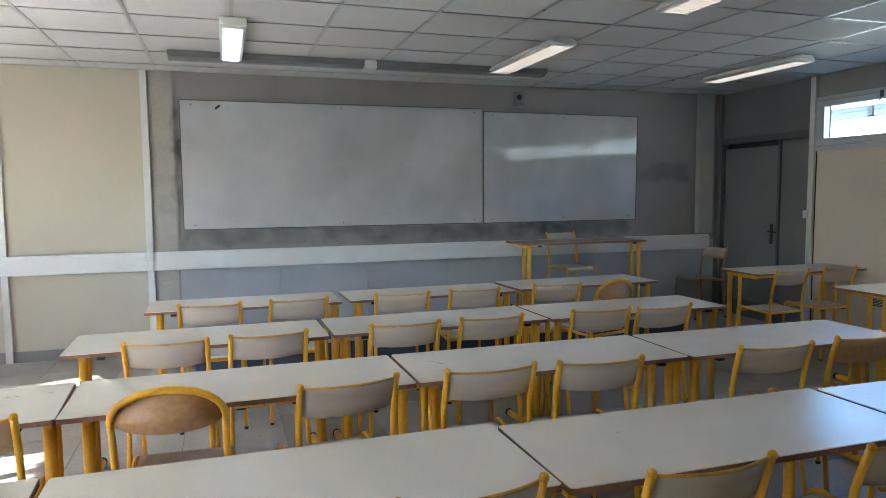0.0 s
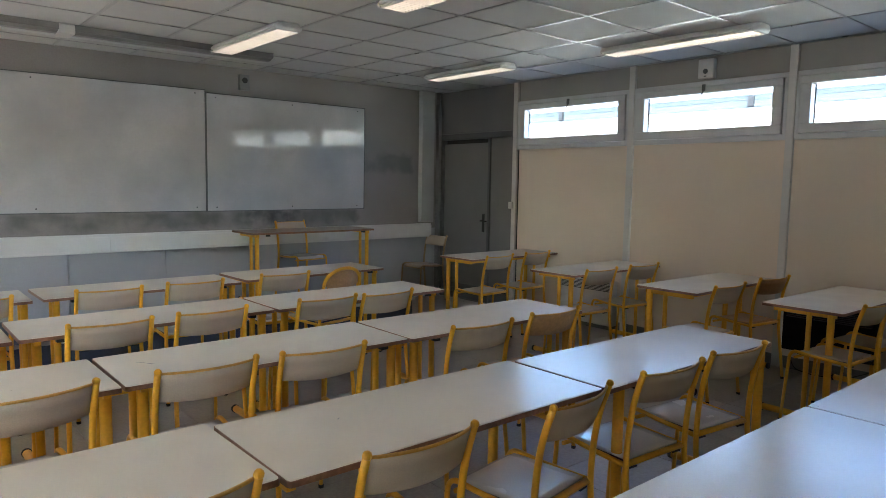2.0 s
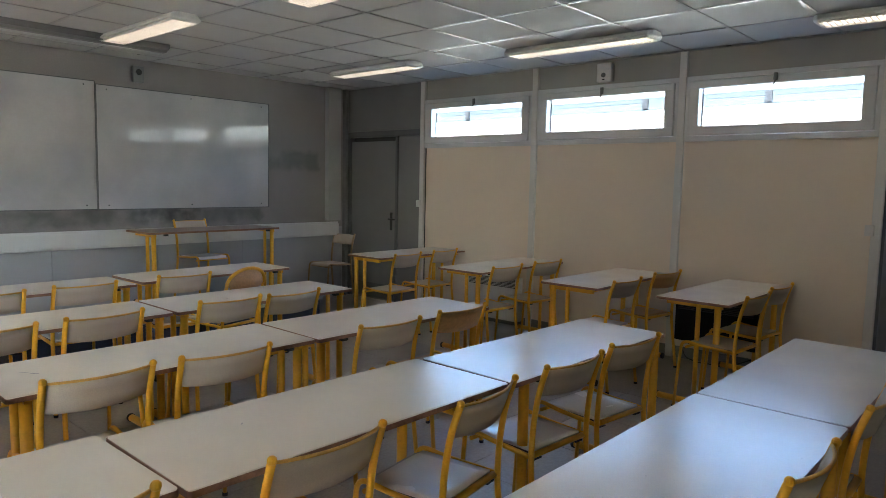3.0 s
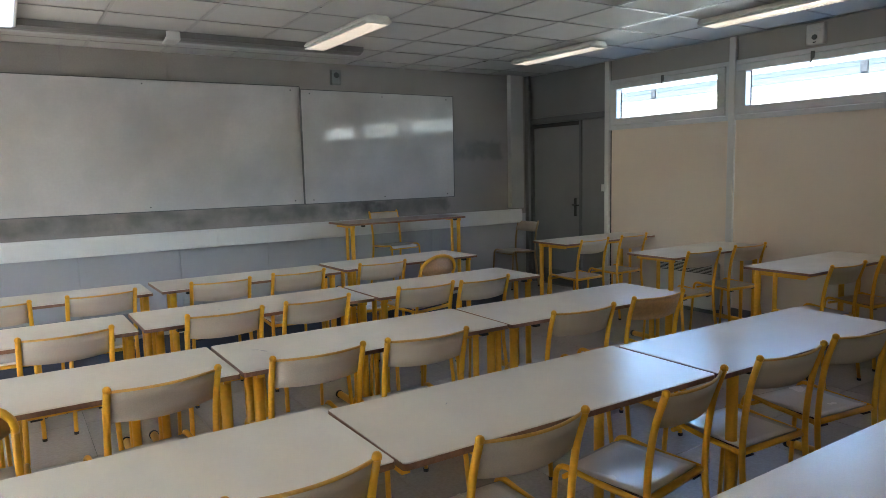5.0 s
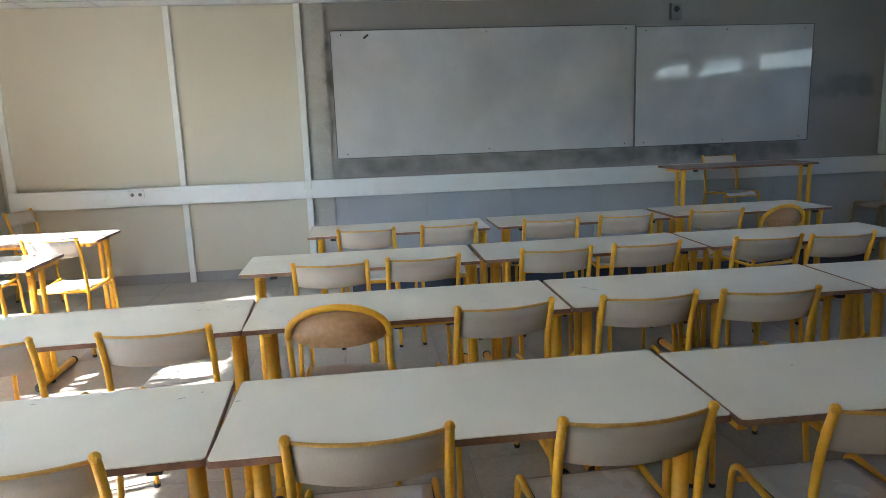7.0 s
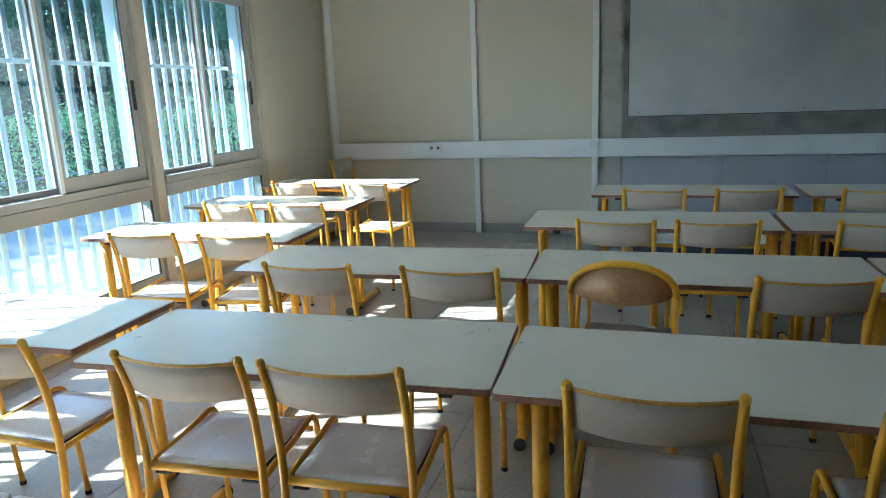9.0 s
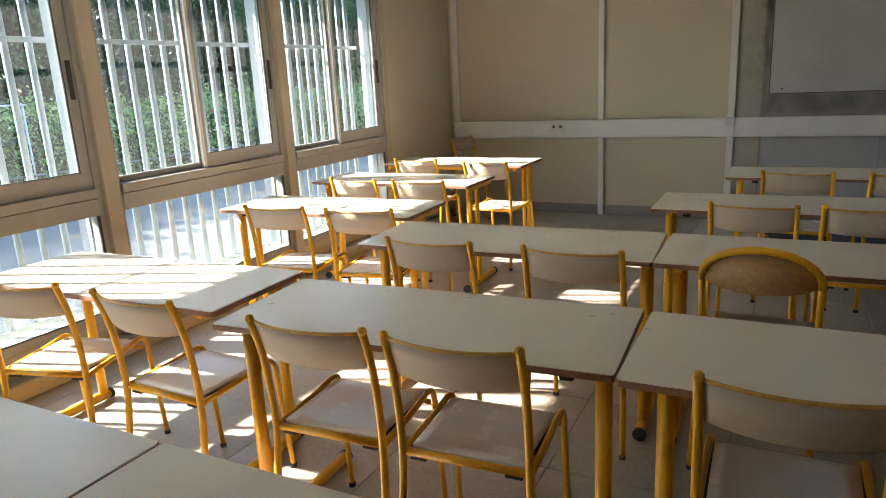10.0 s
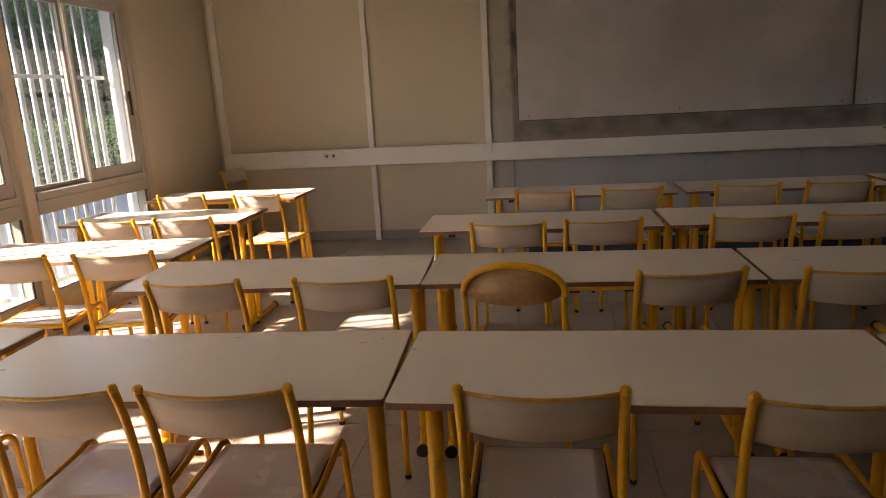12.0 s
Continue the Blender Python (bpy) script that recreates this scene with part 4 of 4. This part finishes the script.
# ---------------------------------------------------------------- chairs
def back_panel(bm, w, z0, z1, y0, lean, sag, thick, bulge, arch=0.0, n=14):
    """A curved rest: concave towards the sitter, its lower edge bellied by bulge."""
    grid = []
    for side in (0, 1):
        rows = []
        for j in range(4):
            row = []
            for i in range(n + 1):
                u = -1 + 2 * i / n
                lo = z0 - bulge * (1 - u * u)
                hi = z1 + arch * (1 - u * u)
                z = lo + (hi - lo) * j / 3
                y = y0 - lean * (z - z0) - sag * (1 - u * u) + thick * side
                row.append(bm.verts.new((u * w / 2, y, z)))
            rows.append(row)
        grid.append(rows)
    for side, rows in enumerate(grid):
        for a, b in zip(rows, rows[1:]):
            for i in range(n):
                q = (a[i], a[i + 1], b[i + 1], b[i])
                f = bm.faces.new(q if side == 0 else q[::-1])
                f.smooth = True
    return grid


def panel_edges(bm, grid, n=14):
    a, b = grid
    for i in range(n):
        bm.faces.new((a[0][i], b[0][i], b[0][i + 1], a[0][i + 1]))
        bm.faces.new((a[3][i], a[3][i + 1], b[3][i + 1], b[3][i]))
    for j in range(3):
        bm.faces.new((a[j][0], a[j + 1][0], b[j + 1][0], b[j][0]))
        bm.faces.new((a[j][n], b[j][n], b[j + 1][n], a[j + 1][n]))


def chair(m, label, rest=None, group="school chairs", round_back=False, seat=None, paint=None):
    """A school chair that faces +y; origin on the floor."""
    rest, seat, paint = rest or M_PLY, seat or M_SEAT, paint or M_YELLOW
    c = thing("school_chair", m, label, "chair", group)
    w = 0.181 if round_back else 0.1825
    sz = 0.460
    ahead = 0.055 if round_back else 0.0
    for s in (-1, 1):
        bm = bmesh.new()
        top = [] if round_back else [(s * w, -0.303, 0.815)]
        path = rounded(top + [(s * w, -0.268, 0.71) if not round_back else (s * w, -0.290, 0.752), (s * w, -0.248, 0.585), (s * w, -0.240, 0.43), (s * (w + 0.012), -0.292, 0.012)], 0.12, 6)
        tube(bm, path, 0.0118, 10)
        if not round_back:
            bmesh.ops.create_uvsphere(bm, u_segments=10, v_segments=6, radius=0.0135, matrix=Matrix.Translation((s * w, -0.3035, 0.816)))
        up = part("upright", bm, paint, c)
        bm = bmesh.new()
        path = rounded([(s * w, -0.236, sz - 0.012), (s * (w - 0.002), -0.03, sz - 0.004), (s * (w - 0.002), 0.112 + ahead, sz + 0.014), (s * (w + 0.006), 0.145 + ahead, 0.012)], 0.055, 7)
        tube(bm, path, 0.0102, 10)
        fr = part("front_leg", bm, paint, c)
        for q, (fx, fy) in ((up, (s * (w + 0.012), -0.292)), (fr, (s * (w + 0.006), 0.145 + ahead))):
            bm = bmesh.new()
            tube(bm, [Vector((fx, fy, 0)), Vector((fx, fy, 0.016))], 0.0132, 10)
            part("foot_tip", bm, M_BLACK, q, "dark rubber tip")
    bm = bmesh.new()
    tube(bm, [Vector((-w, -0.232, sz - 0.014)), Vector((w, -0.232, sz - 0.014))], 0.015, 10, flat=0.7)
    rail = part("rear_rail", bm, paint, c)
    for s in (-1, 1):
        part("clip", boxes((s * (w - 0.045) - 0.024, s * (w - 0.045) + 0.024, -0.242, -0.226, sz - 0.032, sz - 0.0255), bevel=0.002), M_BLACK, rail, "small black clip")
    bm = bmesh.new()
    tube(bm, [Vector((-w, 0.08, sz - 0.03)), Vector((w, 0.08, sz - 0.03))], 0.009, 8)
    part("front_rail", bm, paint, c)
    # dished seat board
    n = 10
    bm = bmesh.new()
    rows = []
    for j in range(n + 1):
        v = j / n
        y = -0.222 + (0.332 + 1.4 * ahead) * v
        half = 0.162 + 0.006 * v - (0.02 if j == n else 0.0)
        row = []
        for i in range(n + 1):
            u = -1 + 2 * i / n
            dish = (0.012 if round_back else 0.0) - 0.006 * (1 - u * u) * math.sin(math.pi * min(1, v * 1.15)) - (0.016 * max(0, (v - 0.86) / 0.14) ** 2)
            row.append(bm.verts.new((u * half, y, sz + 0.004 + dish)))
        rows.append(row)
    for a, b in zip(rows, rows[1:]):
        for i in range(n):
            bm.faces.new((a[i], a[i + 1], b[i + 1], b[i])).smooth = True
    top = bm.faces[:]
    ring = bmesh.ops.extrude_face_region(bm, geom=top)
    vs = [g for g in ring["geom"] if isinstance(g, bmesh.types.BMVert)]
    bmesh.ops.translate(bm, vec=(0, 0, -0.010), verts=vs)
    bmesh.ops.recalc_face_normals(bm, faces=bm.faces)
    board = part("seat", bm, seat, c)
    # thin dark tubes draw the shadow line along each side of the seat
    for s in (-1, 1):
        bm = bmesh.new()
        tube(bm, [Vector((s * 0.166, -0.218, sz - 0.004)), Vector((s * 0.168, -0.03, sz - 0.004)), Vector((s * 0.167, 0.075, sz - 0.006))], 0.004, 6)
        part("seat_edge", bm, M_SEAT_SHADOW, board, "dark line put in for the shadow beside the seat board")
    if round_back:
        bm = bmesh.new()
        path = [Vector((-w, -0.288, 0.735))]
        for k in range(13):
            a = math.pi - math.pi * k / 12
            path.append(Vector((w * math.cos(a) * 1.01, -0.290 - 0.03 * math.sin(a), 0.752 + 0.105 * math.sin(a))))
        path.append(Vector((w, -0.288, 0.735)))
        tube(bm, path, 0.0125, 12)
        part("back_hoop", bm, paint, c, "yellow painted hoop")
        bm = bmesh.new()
        fr, bk = [], []
        for k in range(33):
            a = 2 * math.pi * k / 32
            x = 0.178 * math.cos(a)
            z = 0.752 + (0.096 if math.sin(a) > 0 else 0.047) * math.sin(a)
            y = -0.290 - 0.03 * (1 - (x / w) ** 2)
            fr.append(bm.verts.new((x, y, z)))
            bk.append(bm.verts.new((x, y + 0.011, z)))
        fr.pop(), bk.pop()
        cf, cb = bm.verts.new((0, -0.320, 0.755)), bm.verts.new((0, -0.309, 0.755))
        for k in range(32):
            j = (k + 1) % 32
            if fr[k].is_valid:
                bm.faces.new((cf, fr[k], fr[j])).smooth = True
                bm.faces.new((cb, bk[j], bk[k])).smooth = True
                bm.faces.new((fr[k], bk[k], bk[j], fr[j]))
        bmesh.ops.recalc_face_normals(bm, faces=bm.faces)
        part("backrest", bm, rest, c, "rounded brown wooden backrest")
    else:
        bm = bmesh.new()
        grid = back_panel(bm, 2 * w - 0.012, 0.695, 0.805, -0.2610, 0.345, 0.040, 0.009, 0.008)
        panel_edges(bm, grid)
        bmesh.ops.recalc_face_normals(bm, faces=bm.faces)
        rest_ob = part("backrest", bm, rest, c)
        bm = bmesh.new()
        pts = []
        for i in range(15):
            u = -1 + 2 * i / 14
            pts.append(Vector((u * (w - 0.006), -0.2610 - 0.345 * 0.1115 - 0.040 * (1 - u * u) + 0.0045, 0.8062)))
        tube(bm, pts, 0.0052, 8)
        part("top_edge", bm, M_PLY_EDGE if paint is M_YELLOW else M_PLY, rest_ob, "varnished top edge")
    return c


CREAM = "cream laminate school chair with a yellow tube frame"
PLAIN = (
    (-2.772, -2.470, -4), (-2.221, -2.454, 4), (-1.527, -2.455, -4), (-0.992, -2.437, -1), (-0.326, -2.410, -4),
    (-2.950, -3.530, -3), (-2.480, -3.505, 3), (-1.779, -3.486, -2), (-1.281, -3.472, 1.5), (-0.600, -3.480, -3), (-0.197, -3.520, 1),
    (-4.086, -4.553, 2), (-3.500, -4.535, 2), (-2.255, -4.487, 7), (-1.697, -4.485, -1), (-1.230, -4.520, -5), (-0.368, -4.550, -5),
    (-5.225, -5.535, 15), (-4.660, -5.495, -1), (-3.956, -5.505, 3.7), (-3.525, -5.485, 3.3), (-2.765, -5.467, 0.8), (-2.146, -5.482, 2.5), (-1.525, -5.540, 0),
    (-0.880, -5.560, 8.8), (-0.323, -5.550, -4), (0.173, -5.560, -6.9),
    (-0.744, -6.500, -3), (0.02, -6.515, 1),
    (-5.520, -2.090, 2), (-4.852, -2.220, -6), (-5.420, -3.130, -3), (-4.922, -3.130, 0), (-5.280, -4.086, 6), (-4.757, -4.050, 9),
)
SHADED = ((1.900, -2.390, 4), (2.460, -2.360, 3), (1.887, -3.570, -3), (2.472, -3.580, -5), (1.930, -4.626, -4), (1.960, -5.525, -4), (2.510, -5.510, -5))


def seat_pose(x, y, r, z=0.0):
    """The pose of a chair whose back's upper edge has its middle at x, y."""
    return pose(x, y, z, 0, 0, r) @ pose(0, 0.30, 0)


_c0 = None
for x, y, r in PLAIN:
    if _c0 is None:
        _c0 = chair(seat_pose(x, y, r), CREAM)
    else:
        copy_thing(_c0, seat_pose(x, y, r))
_ct = chair(seat_pose(*SHADED[0]), "yellow-framed school chair, seat tinted darker for shade, beside a table", M_PLY, seat=M_SHADESEAT)
for x, y, r in SHADED[1:]:
    copy_thing(_ct, seat_pose(x, y, r))
tagged(copy_thing(_c0, seat_pose(0.90, -0.12, 186, 0.226)), "cream school chair behind the desk on the platform")
chair(seat_pose(2.93, -0.21, 92), "worn tan school chair with a dull frame beside the grey door", M_TANPLY, seat=M_TANPLY, paint=M_WORNTUBE)
_cw = chair(seat_pose(0.18, -4.54, -2), "school chair with a brown wooden back and a yellow frame", M_WOOD, seat=M_WOOD)
copy_thing(_cw, seat_pose(2.605, -4.63, -8))
tagged(copy_thing(_c0, seat_pose(-5.98, -0.25, -100)), "cream school chair in the corner by the front wall")
_cr = chair(seat_pose(-2.873, -4.51, -3), "school chair with a round brown back in a yellow hoop", M_WOOD, round_back=True, seat=M_PLY)
copy_thing(_cr, seat_pose(0.02, -2.64, 14))

# ---------------------------------------------------------------- outside
def build_ground():
    g = thing("ground", pose(0, 0, 0), "sunlit grey asphalt yard outside the windows", "ground", kind="structure")
    part("yard", boxes((-900, 900, -900, 900, -0.60, -0.30)), M_ASPHALT, g)
    v = thing("verge", pose(0, 0, 0), "rough green verge behind a low kerb", "verge", kind="structure")
    part("grass_bank", boxes((-60, -14.0, -40, 40, -0.299, -0.16)), M_GRASS, v)
    part("kerb", boxes((-14.0, -13.85, -40, 40, -0.299, -0.15), bevel=0.01), M_CONCRETE, v)


build_ground()


def leaf_cloud(bm, n, place, size):
    """Many small bent leaves; place() gives a centre."""
    for _ in range(n):
        c = place()
        s = size * random.uniform(0.6, 1.4)
        q = Euler((random.uniform(-1.2, 1.2), random.uniform(-1.2, 1.2), random.uniform(0, 6.3))).to_matrix()
        pts = [q @ Vector(p) * s + c for p in ((-0.5, 0, 0), (0, -0.28, 0.06), (0.5, 0, -0.04), (0, 0.28, 0.06))]
        vs = [bm.verts.new(p) for p in pts]
        bm.faces.new((vs[0], vs[1], vs[2]))
        bm.faces.new((vs[0], vs[2], vs[3]))


def hedge(y0, y1):
    bm = bmesh.new()

    def top_at(y):
        return 1.30 + 0.28 * noise.noise(Vector((y * 0.7, 3.1, 0))) + 0.24 * noise.noise(Vector((y * 2.3, 9.1, 0))) + 0.16 * noise.noise(Vector((y * 6.1, 4.7, 0)))

    def at():
        y = random.uniform(y0, y1)
        z = -0.16 + (top_at(y) + 0.16) * random.random() ** 0.8
        return Vector((-14.4 - random.random() ** 1.3 * 1.6 - 0.45 * noise.noise(Vector((y * 1.3, z * 1.6, 5))), y, z))
    leaf_cloud(bm, 42000, at, 0.08)
    # upright shoots along the top
    for _ in range(520):
        y = random.uniform(y0, y1)
        z0, h, x = top_at(y) - 0.25, random.uniform(0.25, 0.62), -14.5 - 0.9 * random.random()
        lean = random.uniform(-0.12, 0.12)
        leaf_cloud(bm, 13, lambda: Vector((x + random.uniform(-0.04, 0.04), y + lean * random.random() + random.uniform(-0.05, 0.05), z0 + h * random.random())), 0.075)
    h = thing("hedge", pose(0, 0, 0), "overgrown light green hedge with upright shoots along the fence", "hedge", kind="stuff")
    part("foliage", bm, M_HEDGE, h)
    # solid dark green blocks fill the hedge behind its leaves
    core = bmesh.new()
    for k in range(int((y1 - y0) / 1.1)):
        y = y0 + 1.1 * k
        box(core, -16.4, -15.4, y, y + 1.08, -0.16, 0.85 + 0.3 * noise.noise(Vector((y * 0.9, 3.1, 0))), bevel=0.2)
    part("inner_twigs", core, M_HEDGECORE, h)


hedge(-9, 26)


def tree(x, y, hgt, crown, seed):
    rnd = random.Random(seed)
    t = thing("tree", pose(x, y, -0.2), "dark leafy tree behind the hedge", "tree", "trees behind the hedge")
    bm = bmesh.new()
    tube(bm, [Vector((0.12 * math.sin(k), 0.1 * math.cos(k * 1.7), hgt * 0.75 * k / 6)) for k in range(7)], 0.14, 8)
    for k in range(9):
        a, z = rnd.uniform(0, 6.3), hgt * rnd.uniform(0.3, 0.7)
        rod(bm, (0, 0, z), (crown * 0.6 * math.cos(a), crown * 0.6 * math.sin(a), z + rnd.uniform(0.5, 1.4)), 0.045, 6)
    part("trunk", bm, M_BARK, t)
    clumps = [(rnd.uniform(0, 6.3), crown * rnd.uniform(0.2, 1.0), hgt * rnd.uniform(0.18, 1.0), rnd.uniform(0.5, 1.0)) for _ in range(30)]
    bm = bmesh.new()

    def at():
        a, r, z, s = rnd.choice(clumps)
        d = Vector((rnd.gauss(0, 1), rnd.gauss(0, 1), rnd.gauss(0, 0.8)))
        return Vector((r * math.cos(a), r * math.sin(a), z)) + d * s * 0.55
    leaf_cloud(bm, 9000, at, 0.15)
    part("crown", bm, M_LEAF, t)


for k in range(13):
    tree(-18.5 - 2.2 * random.random(), -7.0 + 2.7 * k + random.uniform(-0.5, 0.5), 6.5 + 2 * random.random(), 1.9, 50 + k)

_t = thing("red_tag", pose(-14.18, 4.39, 0.985, 0, 4, 3), "small strip of red plastic caught in the hedge", "litter")
_b = bmesh.new()
_g = [[_b.verts.new((0.02 * math.sin(3 * k) + 0.003 * q, -0.11 + 0.22 * k / 6, 0.025 * math.sin(2.1 * k) * 0.3 + (0.028 if q else -0.024))) for k in range(7)] for q in (0, 1)]
for k in range(6):
    _b.faces.new((_g[0][k], _g[0][k + 1], _g[1][k + 1], _g[1][k]))
part("strip", _b, M_RED, _t)

_p = thing("lattice_post", pose(-13.6, -0.24, -0.30), "white lattice metal post standing in front of the hedge", "post")
for dy in (-0.045, 0.045):
    _b = bmesh.new()
    rod(_b, (0, dy, 0), (0, dy, 1.66 if dy > 0 else 1.75), 0.016, 8)
    part("upright", _b, M_BARS, _p)
for k in range(9):
    _b = bmesh.new()
    sgn = 1 if k % 2 else -1
    rod(_b, (0, -0.045 * sgn, 0.12 + 0.165 * k), (0, 0.045 * sgn, 0.285 + 0.165 * k), 0.008, 6)
    part("brace", _b, M_BARS, _p)
_b = bmesh.new()
rod(_b, (0, -0.42, 1.66), (0, 0.10, 1.66), 0.014, 8)
part("cross_bar", _b, M_BARS, _p)

barrier = thing("low_barrier", pose(-13.6, 0, -0.30), "low grey metal rail along the foot of the hedge", "barrier")
_b = bmesh.new()
rod(_b, (0, -3.0, 0.56), (0, 4.6, 0.52), 0.02, 8)
part("rail", _b, M_FENCE, barrier)
for k in range(6):
    _b = bmesh.new()
    rod(_b, (0, -2.8 + 1.45 * k, 0), (0, -2.8 + 1.45 * k, 0.55), 0.018, 8)
    rod(_b, (0, -2.8 + 1.45 * k, 0.18), (0, -2.35 + 1.45 * k, 0.53), 0.012, 6)
    part("post", _b, M_FENCE, barrier)

fence = thing("fence", pose(-17.2, 0, 0), "thin grey wire fence behind the hedge", "fence")
for k in range(12):
    _b = bmesh.new()
    rod(_b, (0, -8 + 3 * k, -0.2), (0, -8 + 3 * k, 1.9), 0.025, 8)
    part("post", _b, M_FENCE, fence)
for z in (0.5, 1.0, 1.4, 1.85):
    _b = bmesh.new()
    rod(_b, (0, -8, z), (0, 25, z), 0.006, 5)
    part("wire", _b, M_FENCE, fence)

wood = thing("far_wood", pose(0, 0, 0), "dark belt of trees in the distance", "trees", kind="stuff")
_b = bmesh.new()
leaf_cloud(_b, 90000, lambda: Vector((-24 - 5 * random.random(), random.uniform(-14, 60), -0.2 + 11 * random.random() ** 1.25)), 0.46)
part("foliage", _b, M_FARLEAF, wood)

# low building across the yard, seen through the high windows
annex = thing("annex_building", pose(XE + 4.0, 0, 0), "low white building across the yard, sunlit, with a blue gutter board", "building", kind="structure")
part("wall", boxes((0, 0.3, -16, 6, -0.3, 2.80)), M_RENDERED, annex)
part("eave", boxes((-0.022, 0.4, -16.2, 6.2, 2.801, 2.825)), M_FASCIA, annex)
part("fascia", boxes((-0.02, -0.001, -16, 6, 2.745, 2.80)), M_FASCIA, annex, "blue fascia board")
part("gutter_board", boxes((-0.015, -0.001, -16, 6, 2.64, 2.744)), M_GUTTER, annex, "blue board below the gutter")
for k in range(10):
    part("bracket", boxes((-0.06, -0.0205, -14.50 + 1.755 * k, -14.41 + 1.755 * k, 2.655, 2.80), bevel=0.006), M_SOOT, annex, "dark bracket")

# ---------------------------------------------------------------- floor tiles
FT, FX, FY = 0.60, -3.55, -4.09
_me = {}
_xs = [XW] + [FX + FT * k for k in range(-8, 14) if XW + 0.02 < FX + FT * k < XE - 0.02] + [XE]
_ys = [YS] + [FY + FT * k for k in range(-10, 10) if YS + 0.02 < FY + FT * k < YN - 0.02] + [YN]
for x0, x1 in zip(_xs, _xs[1:]):
    for y0, y1 in zip(_ys, _ys[1:]):
        key = (round(x1 - x0, 3), round(y1 - y0, 3))
        if key not in _me:
            ob = part("floor_tile", boxes((-key[0] / 2 + 0.0018, key[0] / 2 - 0.0018, -key[1] / 2 + 0.0018, key[1] / 2 - 0.0018, -0.006, 0.0)), M_FLOOR, floor)
            _me[key] = ob.data
        else:
            ob = new("floor_tile", _me[key])
            ob.parent = floor
        ob.location = ((x0 + x1) / 2, (y0 + y1) / 2, 0)
